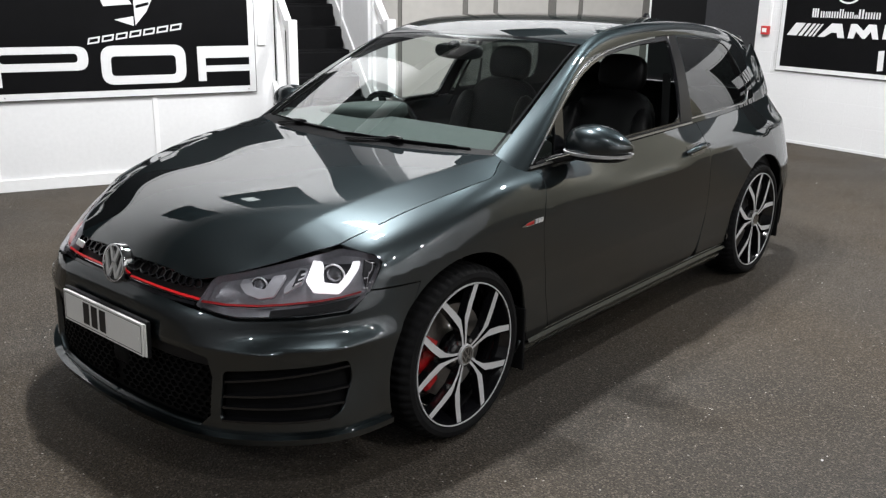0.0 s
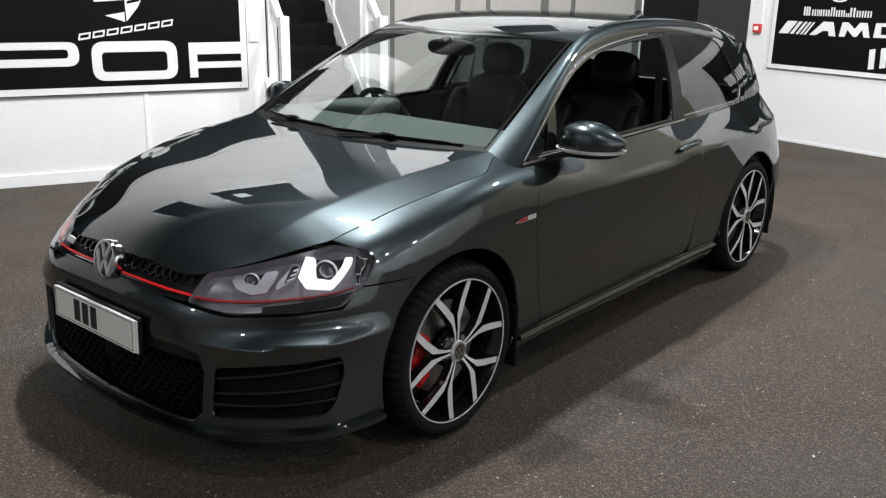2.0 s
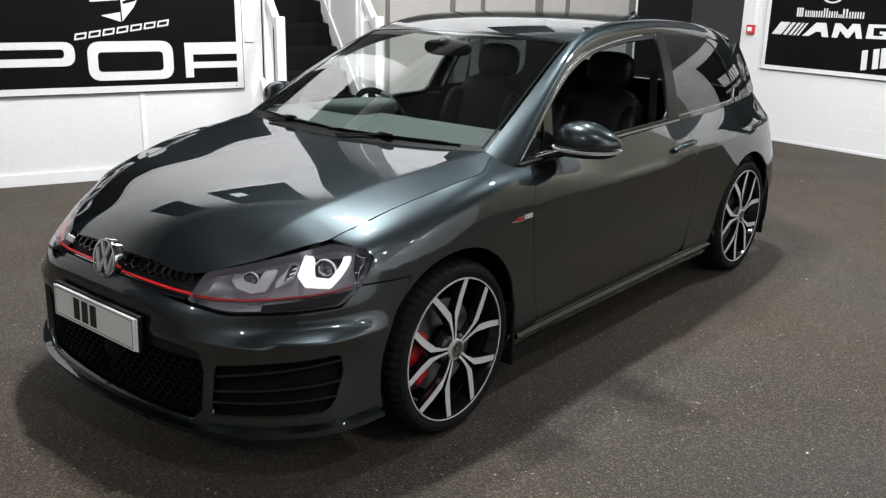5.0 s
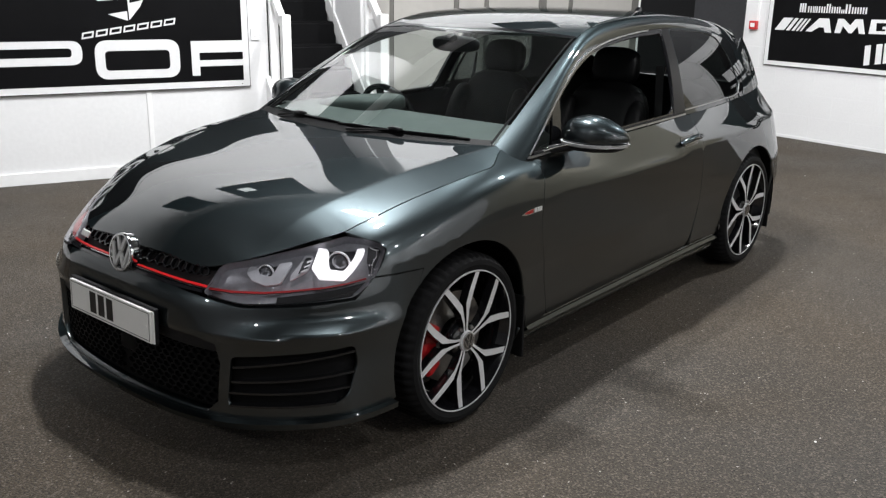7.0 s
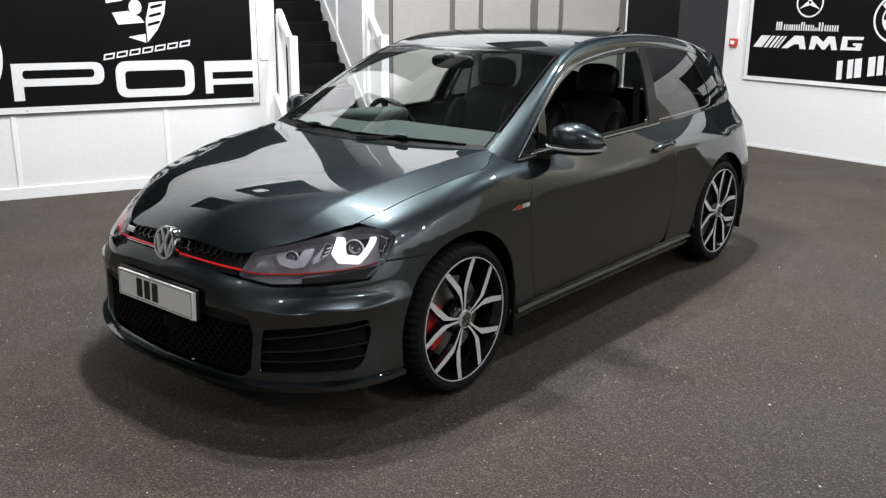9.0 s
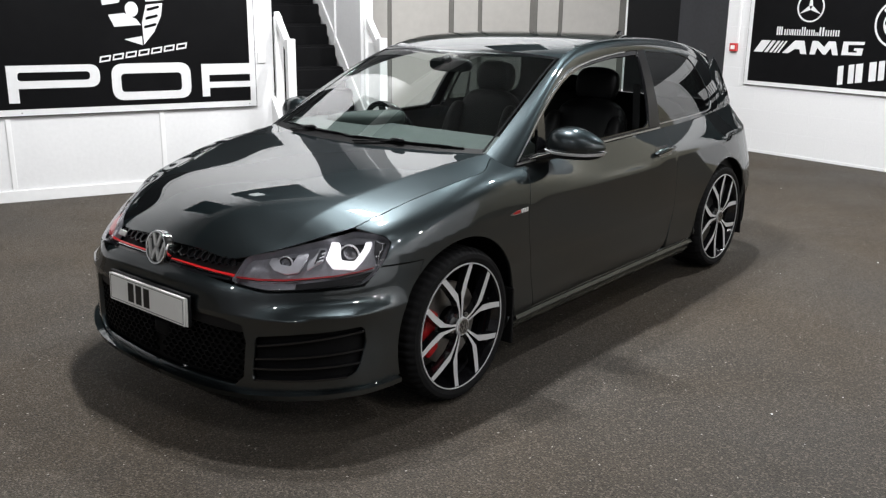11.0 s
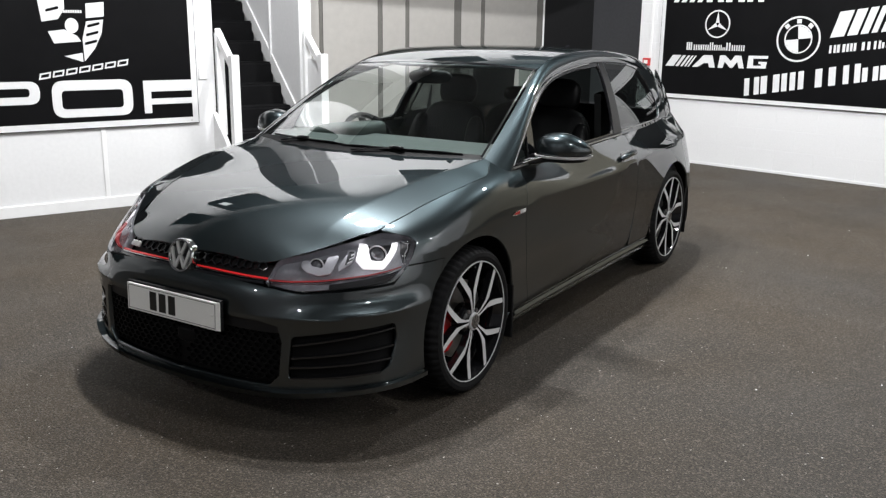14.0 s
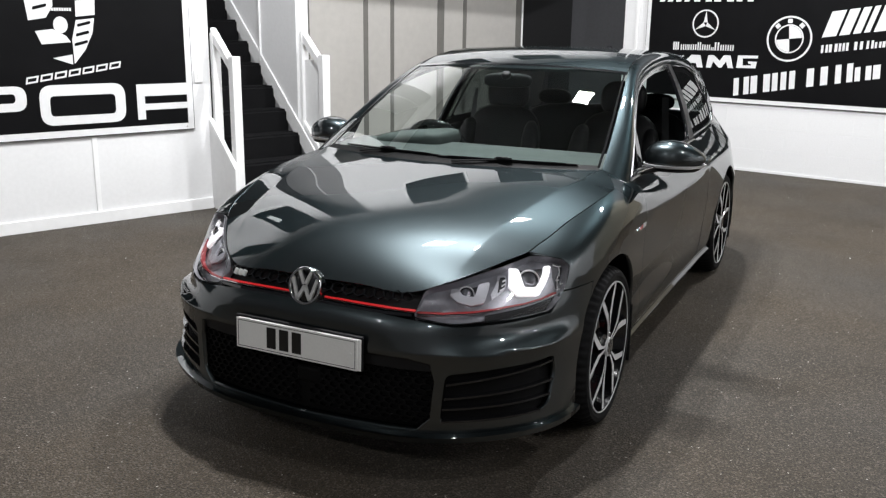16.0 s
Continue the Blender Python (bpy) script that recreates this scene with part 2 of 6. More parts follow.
def tube(bm, pts, r, n=10, caps=True, squash=1.0):
    """A round bar along points; r may be a list."""
    pts = [Vector(p) for p in pts]
    rs = r if isinstance(r, (list, tuple)) else [r] * len(pts)
    rings = []
    for i, p in enumerate(pts):
        d = (pts[min(i + 1, len(pts) - 1)] - pts[max(i - 1, 0)]).normalized()
        a = d.cross(Vector((0, 0, 1)))
        a = a.normalized() if a.length > 1e-4 else Vector((1, 0, 0))
        b = d.cross(a)
        rings.append([bm.verts.new(p + rs[i] * (math.cos(2 * math.pi * k / n) * a + squash * math.sin(2 * math.pi * k / n) * b)) for k in range(n)])
    for q, w in zip(rings, rings[1:]):
        for k in range(n):
            bm.faces.new((q[k], q[(k + 1) % n], w[(k + 1) % n], w[k]))
    if caps:
        bm.faces.new(rings[0][::-1])
        bm.faces.new(rings[-1])
    bmesh.ops.recalc_face_normals(bm, faces=bm.faces)
    return bm


def plate(bm, outline, z0, z1, holes=()):
    """A flat plate in the xy plane between z0 and z1, with holes."""
    loops = [list(outline)] + [list(h) for h in holes]
    pts, edges, ids = [], [], []
    for lp in loops:
        base = len(pts)
        pts += [Vector((p[0], p[1])) for p in lp]
        edges += [(base + i, base + (i + 1) % len(lp)) for i in range(len(lp))]
    from_geo = cdt(pts, edges)
    vs2, tris, ring = from_geo
    top = [bm.verts.new((v[0], v[1], z1)) for v in vs2]
    bot = [bm.verts.new((v[0], v[1], z0)) for v in vs2]
    count = {}
    for t in tris:
        bm.faces.new([top[i] for i in t])
        bm.faces.new([bot[i] for i in reversed(t)])
        for i in range(3):
            count[(t[i], t[(i + 1) % 3])] = True
    for a, b in list(count):
        if (b, a) not in count:
            bm.faces.new((top[b], top[a], bot[a], bot[b]))
    return bm


def inside(pts, poly):
    """Which of the points lie in the polygon (even-odd)."""
    x, y = pts[:, 0], pts[:, 1]
    res = np.zeros(len(pts), bool)
    a = np.asarray(poly, float)
    b = np.roll(a, -1, axis=0)
    for (x0, y0), (x1, y1) in zip(a, b):
        if y0 == y1:
            continue
        hit = ((y0 > y) != (y1 > y)) & (x < (x1 - x0) * (y - y0) / (y1 - y0) + x0)
        res ^= hit
    return res


def cdt(pts, edges):
    """Triangles of the area bounded by the edges (even-odd)."""
    from mathutils import geometry
    out = geometry.delaunay_2d_cdt([Vector((p[0], p[1])) for p in pts], edges, [], 0, 1e-7)
    vs, tris = [tuple(v) for v in out[0]], [tuple(f) for f in out[2]]
    c = np.array([[(vs[a][0] + vs[b][0] + vs[d][0]) / 3, (vs[a][1] + vs[b][1] + vs[d][1]) / 3] for a, b, d in tris])
    ok = np.zeros(len(tris), bool)
    x, y = c[:, 0], c[:, 1]
    for a, b in edges:
        (x0, y0), (x1, y1) = (pts[a][0], pts[a][1]), (pts[b][0], pts[b][1])
        if y0 == y1:
            continue
        ok ^= ((y0 > y) != (y1 > y)) & (x < (x1 - x0) * (y - y0) / (y1 - y0) + x0)
    good = []
    for t, k in zip(tris, ok):
        if k:
            (ax, ay), (bx, by), (dx, dy) = vs[t[0]], vs[t[1]], vs[t[2]]
            good.append(t if (bx - ax) * (dy - ay) - (by - ay) * (dx - ax) > 0 else (t[0], t[2], t[1]))
    return vs, good, None


class Curve:
    """A natural cubic spline through points at rising parameters."""

    def __init__(self, t, p):
        self.t, self.p = np.asarray(t, float), np.asarray(p, float)
        if self.p.ndim == 1:
            self.p = self.p[:, None]
        n, h = len(self.t), np.diff(self.t)
        a, r = np.eye(n), np.zeros((n, self.p.shape[1]))
        for i in range(1, n - 1):
            a[i, i - 1 : i + 2] = h[i - 1], 2 * (h[i - 1] + h[i]), h[i]
            r[i] = 6 * ((self.p[i + 1] - self.p[i]) / h[i] - (self.p[i] - self.p[i - 1]) / h[i - 1])
        self.m = np.linalg.solve(a, r)

    def __call__(self, t):
        t = np.atleast_1d(np.asarray(t, float))
        i = np.clip(np.searchsorted(self.t, t) - 1, 0, len(self.t) - 2)
        h = (self.t[i + 1] - self.t[i])[:, None]
        a = (self.t[i + 1][:, None] - t[:, None]) / h
        b = 1 - a
        return a * self.p[i] + b * self.p[i + 1] + ((a**3 - a) * self.m[i] + (b**3 - b) * self.m[i + 1]) * h * h / 6


def line(t, p):
    """A spline of one value."""
    c = Curve(t, p)
    return lambda x: c(x)[:, 0]


def dense(poly, step):
    """A closed outline cut into pieces no longer than step."""
    out = []
    for a, b in zip(poly, poly[1:] + poly[:1]):
        n = max(1, int(math.ceil(math.hypot(b[0] - a[0], b[1] - a[1]) / step)))
        out += [(a[0] + (b[0] - a[0]) * k / n, a[1] + (b[1] - a[1]) * k / n) for k in range(n)]
    return out


def rounded(poly, radius, n=5):
    """A closed outline with its corners rounded."""
    out = []
    for i, p in enumerate(poly):
        p, a, b = Vector(p[:2]), Vector(poly[i - 1][:2]), Vector(poly[(i + 1) % len(poly)][:2])
        r = radius if len(poly[i]) == 2 else poly[i][2]
        u, w = a - p, b - p
        d = min(r, 0.45 * u.length, 0.45 * w.length)
        if d < 1e-5:
            out.append(tuple(p))
            continue
        s, e = p + u.normalized() * d, p + w.normalized() * d
        for k in range(n + 1):
            f = k / n
            q = (1 - f) ** 2 * s + 2 * f * (1 - f) * p + f * f * e
            out.append((q.x, q.y))
    return out


def inset(poly, d):
    """A closed outline moved inwards by d."""
    area = sum(a[0] * b[1] - b[0] * a[1] for a, b in zip(poly, poly[1:] + poly[:1]))
    sign = 1 if area > 0 else -1
    out = []
    for i, p in enumerate(poly):
        a, b = Vector(poly[i - 1]), Vector(poly[(i + 1) % len(poly)])
        p = Vector(p)
        u, w = (p - a), (b - p)
        if u.length < 1e-9 or w.length < 1e-9:
            out.append(tuple(p))
            continue
        n = (Vector((-u.y, u.x)).normalized() + Vector((-w.y, w.x)).normalized())
        n = n.normalized() if n.length > 1e-6 else Vector((-u.y, u.x)).normalized()
        k = min(2.0, 1 / max(0.3, n.dot(Vector((-w.y, w.x)).normalized())))
        q = p + n * d * sign * k
        out.append((q.x, q.y))
    return out


def skin(surface, outline, step=0.03, holes=(), gap=0.002, lip=0.012, mirror=False, both=False, lift=0.0, flip=False):
    """A panel: the part of a surface within an outline of its parameters, with a folded edge.

    surface(a, b) gives places and normals. Returns verts, faces and normals."""
    loops = [dense(inset(list(outline), gap), step)] + [dense(inset(list(h), -gap), step) for h in holes]
    pts, edges = [], []
    for lp in loops:
        k = len(pts)
        pts += lp
        edges += [(k + i, k + (i + 1) % len(lp)) for i in range(len(lp))]
    ring = np.array(pts)
    lo, hi = ring.min(0), ring.max(0)
    gx, gy = np.meshgrid(np.arange(lo[0] + step / 2, hi[0], step), np.arange(lo[1] + step / 2, hi[1], step * 0.9))
    gx[1::2] += step / 2
    grid = np.c_[gx.ravel(), gy.ravel()]
    ok = np.zeros(len(grid), bool)
    for lp in loops:
        ok ^= inside(grid, lp)
    grid = grid[ok]
    if len(grid):
        near = np.min(np.hypot(grid[:, None, 0] - ring[None, :, 0], grid[:, None, 1] - ring[None, :, 1]), axis=1)
        grid = grid[near > 0.45 * step]
    vs, tris, _ = cdt(pts + [tuple(p) for p in grid], edges)
    vs = np.array(vs)
    co, no = surface(vs[:, 0], vs[:, 1])
    co = co + lift * no
    verts, faces, norms = [co], [list(t) for t in tris], [no]
    # the winding follows the normals
    t = np.array(tris)
    if len(t):
        fn = np.cross(co[t[:, 1]] - co[t[:, 0]], co[t[:, 2]] - co[t[:, 0]])
        if (fn * no[t[:, 0]]).sum() < 0:
            faces = [f[::-1] for f in faces]
    if lip:
        count = set()
        for f in faces:
            for i in range(3):
                count.add((f[i], f[(i + 1) % 3]))
        rim = [(a, b) for a, b in count if (b, a) not in count]
        base = len(co)
        ids = {}
        lipv, lipn = [], []
        for a, b in rim:
            for v in (a, b):
                if v not in ids:
                    ids[v] = len(lipv) // 2
                    lipv += [co[v], co[v] - lip * no[v]]
                    lipn += [np.zeros(3), np.zeros(3)]
            d = np.cross(co[b] - co[a], no[a])
            d = d / (np.linalg.norm(d) + 1e-12)
            for v in (a, b):
                k = 2 * ids[v]
                lipn[k] = lipn[k] + d
                lipn[k + 1] = lipn[k + 1] + d
        for a, b in rim:
            i, j = base + 2 * ids[a], base + 2 * ids[b]
            faces.append([j, i, i + 1, j + 1])
        lipn = np.array(lipn)
        lipn /= np.linalg.norm(lipn, axis=1, keepdims=True) + 1e-9
        # a softened edge: the upper row leans half to the face's own normal
        for v, k in ids.items():
            q = lipn[2 * k] + no[v]
            lipn[2 * k] = q / (np.linalg.norm(q) + 1e-9)
        verts.append(np.array(lipv))
        norms.append(lipn)
    v, n = np.concatenate(verts), np.concatenate(norms)
    if mirror or both:
        mv, mn, mf = v * (-1, 1, 1), n * (-1, 1, 1), [f[::-1] for f in faces]
        if both:
            return np.concatenate([v, mv]), faces + [[i + len(v) for i in f] for f in mf], np.concatenate([n, mn])
        return mv, mf, mn
    return v, faces, n


def panel(name, surface, outline, mat, parent, label="", **kw):
    v, f, n = skin(surface, outline, **kw)
    return solid(name, v, f, mat, parent, label, normals=n)


def with_normals(place, e=1e-3):
    """A surface with normals from a function of two parameters."""
    def surface(a, b):
        p = place(a, b)
        du, dv = place(a + e, b) - place(a - e, b), place(a, b + e) - place(a, b - e)
        n = np.cross(du, dv)
        n /= np.linalg.norm(n, axis=1, keepdims=True) + 1e-12
        return p, n
    return surface


def rounded_box(half, m, power=2.6):
    """A soft box: a cube bulged towards an ellipsoid."""
    bm = bmesh.new()
    bmesh.ops.create_cube(bm, size=2.0)
    bmesh.ops.subdivide_edges(bm, edges=bm.edges, cuts=6, use_grid_fill=True)
    for v in bm.verts:
        c = v.co
        k = (abs(c.x) ** power + abs(c.y) ** power + abs(c.z) ** power) ** (1 / power)
        v.co = Vector((c.x / k * half[0], c.y / k * half[1], c.z / k * half[2]))
    bmesh.ops.transform(bm, matrix=m, verts=bm.verts)
    return bm


# ---------------------------------------------------------------- the car's surfaces
# x to the car's left, y to its tail, z up; the origin lies on the ground midway between the axles.
STATIONS = [-2.75, -2.50, -2.24, -2.03, -1.87, -1.68, -1.3155, -0.95, -0.30, 0.45, 0.95, 1.3155, 1.68, 1.90, 2.18, 2.75]
FRONT, TAIL = STATIONS[0], STATIONS[-1]
SIDE_Y = [-1.68, -1.3155, -0.95, -0.30, 0.45, 0.95, 1.3155, 1.68]


def feature(front, side_x, side_z, tail):
    """One feature line from the nose along the flank to the tail: five nose points, the flank's width and height, three tail points."""
    flank = [(x, y, z) for x, y, z in zip(side_x, SIDE_Y, side_z)]
    return list(front) + flank + list(tail)


LINES = [
    feature([(0, -2.150, 0.155), (0.27, -2.138, 0.155), (0.53, -2.083, 0.155), (0.73, -1.965, 0.155), (0.828, -1.835, 0.155)],
            [0.850, 0.84, 0.81, 0.80, 0.80, 0.81, 0.83, 0.80], [0.160, 0.165, 0.17, 0.17, 0.17, 0.17, 0.19, 0.22],
            [(0.72, 1.86, 0.24), (0.50, 1.98, 0.25), (0, 2.02, 0.25)]),
    feature([(0, -2.192, 0.215), (0.27, -2.180, 0.215), (0.53, -2.125, 0.218), (0.74, -2.0, 0.225), (0.842, -1.865, 0.235)],
            [0.870, 0.872, 0.862, 0.852, 0.850, 0.858, 0.87, 0.835], [0.240, 0.25, 0.265, 0.265, 0.265, 0.265, 0.27, 0.29],
            [(0.76, 1.90, 0.30), (0.53, 2.02, 0.31), (0, 2.065, 0.31)]),
    feature([(0, -2.187, 0.40), (0.265, -2.181, 0.40), (0.515, -2.131, 0.40), (0.722, -2.007, 0.40), (0.824, -1.866, 0.40)],
            [0.872, 0.884, 0.870, 0.864, 0.864, 0.870, 0.885, 0.860], [0.41] * 8,
            [(0.79, 1.93, 0.43), (0.55, 2.045, 0.43), (0, 2.085, 0.43)]),
    feature([(0, -2.190, 0.492), (0.265, -2.185, 0.492), (0.522, -2.134, 0.496), (0.728, -2.010, 0.505), (0.832, -1.866, 0.515)],
            [0.872, 0.891, 0.880, 0.876, 0.876, 0.880, 0.891, 0.866], [0.515] * 8,
            [(0.79, 1.93, 0.50), (0.55, 2.04, 0.50), (0, 2.08, 0.50)]),
    feature([(0, -2.183, 0.545), (0.26, -2.178, 0.545), (0.506, -2.122, 0.545), (0.692, -1.980, 0.548), (0.792, -1.842, 0.552)],
            [0.858, 0.892, 0.8835, 0.8805, 0.8805, 0.8835, 0.892, 0.865], [0.567] * 8,
            [(0.786, 1.92, 0.56), (0.55, 2.035, 0.56), (0, 2.075, 0.56)]),
    feature([(0, -2.172, 0.600), (0.25, -2.166, 0.600), (0.485, -2.110, 0.600), (0.668, -1.986, 0.600), (0.775, -1.848, 0.605)],
            [0.850, 0.893, 0.886, 0.884, 0.884, 0.886, 0.892, 0.862], [0.62] * 8,
            [(0.78, 1.91, 0.62), (0.55, 2.03, 0.62), (0, 2.07, 0.62)]),
    feature([(0, -2.138, 0.647), (0.245, -2.125, 0.647), (0.465, -2.066, 0.647), (0.652, -1.943, 0.664), (0.756, -1.812, 0.684)],
            [0.838, 0.890, 0.893, 0.893, 0.893, 0.884, 0.864, 0.812], [0.697, 0.745, 0.765, 0.785, 0.800, 0.810, 0.825, 0.84],
            [(0.735, 1.87, 0.85), (0.52, 1.985, 0.85), (0, 2.03, 0.85)]),
    feature([(0, -2.112, 0.667), (0.24, -2.100, 0.668), (0.448, -2.054, 0.680), (0.640, -1.892, 0.717), (0.733, -1.773, 0.745)],
            [0.795, 0.856, 0.856, 0.868, 0.868, 0.856, 0.830, 0.770], [0.775, 0.856, 0.891, 0.830, 0.845, 0.860, 0.875, 0.89],
            [(0.702, 1.840, 0.90), (0.490, 1.945, 0.90), (0, 1.99, 0.90)]),
    feature([(0, -2.092, 0.687), (0.235, -2.081, 0.693), (0.436, -2.031, 0.705), (0.600, -1.853, 0.756), (0.672, -1.757, 0.784)],
            [0.698, 0.746, 0.716, 0.800, 0.796, 0.781, 0.753, 0.692], [0.815, 0.918, 0.979, 0.942, 0.955, 0.963, 0.975, 0.985],
            [(0.648, 1.80, 1.0), (0.475, 1.89, 1.0), (0, 1.93, 1.0)]),
]


def flank_curve(pts):
    s = [2 * FRONT - STATIONS[2], 2 * FRONT - STATIONS[1]] + STATIONS + [2 * TAIL - STATIONS[-2], 2 * TAIL - STATIONS[-3]]
    neg = lambda p: (-p[0], p[1], p[2])
    return Curve(s, [neg(pts[2]), neg(pts[1])] + pts + [neg(pts[-2]), neg(pts[-3])])


FEATURES = [flank_curve(p) for p in LINES]


def spline_weights(n):
    a, b = np.eye(n), np.zeros((n, n))
    for i in range(1, n - 1):
        a[i, i - 1 : i + 2] = 1, 4, 1
        b[i, i - 1 : i + 2] = 6, -12, 6
    return np.linalg.solve(a, b)


W_FOUR, W_THREE = spline_weights(4), spline_weights(3)


def across(knots, w):
    """The section through the feature lines at height w (0 to 8), creased at the fourth and seventh lines. knots: (n, 9, 3)."""
    out = np.zeros((len(w), 3))
    for lo, hi, wt in ((0, 3, W_FOUR), (3, 6, W_FOUR), (6, 8, W_THREE)):
        pick = (w >= lo) & ((w < hi) | (hi == 8))
        if not pick.any():
            continue
        k, v = knots[pick][:, lo : hi + 1], w[pick] - lo
        m = np.einsum("ij,njc->nic", wt, k)
        i = np.clip(v.astype(int), 0, hi - lo - 1)
        r = np.arange(len(v))
        b = (v - i)[:, None]
        a = 1 - b
        out[pick] = a * k[r, i] + b * k[r, i + 1] + ((a**3 - a) * m[r, i] + (b**3 - b) * m[r, i + 1]) / 6
    return out


def flank_place(s, z):
    s, z = np.asarray(s, float), np.asarray(z, float)
    knots = np.stack([c(s) for c in FEATURES], 1)
    table = np.linspace(0, 8.4, 136)
    zs = np.stack([across(knots, np.full(len(s), w))[:, 2] for w in table], 1)
    zs = np.maximum.accumulate(zs, axis=1)
    w = np.array([np.interp(q, row, table) for q, row in zip(z, zs)])
    for _ in range(3):
        f = across(knots, w)[:, 2] - z
        d = (across(knots, np.clip(w + 1e-3, 0, 8.4))[:, 2] - across(knots, np.clip(w - 1e-3, 0, 8.4))[:, 2]) / 2e-3
        w = np.clip(w - f / np.where(np.abs(d) < 1e-3, 1e-3, d), 0, 8.4)
    p = across(knots, w)
    p[:, 2] = z
    return p


FLANK = with_normals(flank_place, 2e-3)


def at_x(x, z):
    """The parameter of the nose at a distance x from the middle, at height z."""
    s = np.linspace(FRONT, -1.5, 260)
    p = flank_place(s, np.full(len(s), float(z)))
    return float(np.interp(x, np.maximum.accumulate(p[:, 0]), s))


def nose(*pts):
    return [(at_x(x, z), z) for x, z in pts]


def top_z(s):
    return float(FEATURES[8](s)[0, 2])


# the bonnet: height over the plan
bonnet_mid = line([-2.12, -2.085, -2.04, -1.95, -1.79, -1.5, -1.3, -1.1, -0.9], [0.656, 0.687, 0.724, 0.782, 0.847, 0.914, 0.950, 0.980, 1.006])
bonnet_fall = line([-2.12, -2.04, -1.95, -1.79, -1.5, -1.3, -1.1, -0.9], [0.10, 0.100, 0.110, 0.076, 0.048, 0.034, 0.026, 0.018])


bonnet_side = line([-2.12, -2.034, -1.848, -1.757, -1.68, -1.3155, -1.00, -0.88], [0.30, 0.436, 0.600, 0.672, 0.712, 0.783, 0.757, 0.70])
crease_rise = line([-2.12, -2.0, -1.93, -1.86, -1.76, -1.55, -1.30, -1.05, -0.88], [0.0, 0.0, 0.002, 0.009, 0.015, 0.017, 0.015, 0.009, 0.004])


def bonnet_place(x, y):
    """Crowned in the middle, with a crease on each side and falling away beyond it."""
    a, yc = np.abs(x), np.clip(y, -2.1, -0.9)
    c = 0.63 + (yc + 1.305) * 0.21
    e = np.maximum(bonnet_side(yc), c + 0.03)
    lift = -0.035 * np.logaddexp(-((a / c) ** 2) / 0.035, -(1 - (a - c) / (e - c)) / 0.035)
    z = bonnet_mid(y) - bonnet_fall(y) * (a / 0.69) ** 2.1 + 0.006 * (1 - (a / 0.69) ** 2) + crease_rise(yc) * np.clip(lift, -0.3, 1)
    return np.stack([x, y, z], 1)


# the shut line between bonnet and fender, on the flank
SHUT = Curve([-1.76, -1.70, -1.62, -1.50, -1.40, -1.283, -1.15, -1.09, -1.01, -0.919],
             [float(FEATURES[8](-1.76)[0, 2]) - 0.0004, float(FEATURES[8](-1.70)[0, 2]) - 0.0008, 0.8265, 0.859, 0.885, 0.909, 0.926, 0.933, 0.955, 0.976])
edge_s = np.concatenate([np.linspace(-1.87, -1.77, 6), np.linspace(-1.755, -0.919, 60)])
edge_pts = np.array([FEATURES[8](s)[0] if s < -1.76 else flank_place(np.array([s]), SHUT(s)[:, 0])[0] for s in edge_s])
bonnet_edge_x = line(list(edge_pts[:, 1]), list(edge_pts[:, 0]))
bonnet_slip = line(list(edge_pts[:, 1]), list(edge_pts[:, 2] - bonnet_place(edge_pts[:, 0], edge_pts[:, 1])[:, 2]))


def bonnet_fitted(x, y):
    """The bonnet, brought flush with the fender's top line along its sides."""
    p = bonnet_place(x, y)
    ease = np.clip((y + 1.84) / 0.12, 0, 1)
    yc = np.clip(y, edge_pts[0, 1], edge_pts[-1, 1])
    p[:, 2] += ease * bonnet_slip(yc) * np.clip(np.abs(x) / bonnet_edge_x(yc), 0, 1.1) ** 5
    return p


BONNET = with_normals(bonnet_fitted)

# the glasshouse: width over the side view
belt_x = line(SIDE_Y[2:] + [1.95], [0.815, 0.800, 0.796, 0.781, 0.753, 0.693, 0.618])
belt_z = line(SIDE_Y[2:] + [1.95], [0.930, 0.942, 0.955, 0.963, 0.975, 0.985, 0.99])


def house_place(y, z):
    h = z - belt_z(y)
    return np.stack([belt_x(y) - 0.27 * h - 0.45 * h * np.abs(h), y, z], 1)


HOUSE = with_normals(house_place)

# the line of the windscreen's and the roof's edge, and the line over the side windows
RAIL_T = [0, 0.15, 0.32, 0.46, 0.58, 0.70, 0.80, 0.90, 1.0]
ROOF_EDGE = Curve(RAIL_T, [(0.702, -0.935, 0.985), (0.660, -0.63, 1.148), (0.605, -0.30, 1.314), (0.572, -0.02, 1.402), (0.560, 0.35, 1.434),
                           (0.553, 0.75, 1.430), (0.542, 1.10, 1.407), (0.522, 1.42, 1.364), (0.498, 1.70, 1.305)])
WINDOW_TOP_YZ = Curve(RAIL_T, [(-0.885, 0.930), (-0.66, 1.078), (-0.40, 1.222), (-0.13, 1.313), (0.22, 1.357), (0.62, 1.371), (0.98, 1.351), (1.27, 1.302), (1.46, 1.215)])


def rail_place(t, r):
    yz = WINDOW_TOP_YZ(t)
    v = house_place(yz[:, 0], yz[:, 1])
    w = ROOF_EDGE(t)
    r = np.asarray(r)[:, None]
    p = v * (1 - r) + w * r
    swell = 0.016 * 4 * r * (1 - r)
    out = np.stack([np.full(len(p), 0.75), np.full(len(p), -0.1), np.full(len(p), 0.65)], 1)
    return p + swell * out


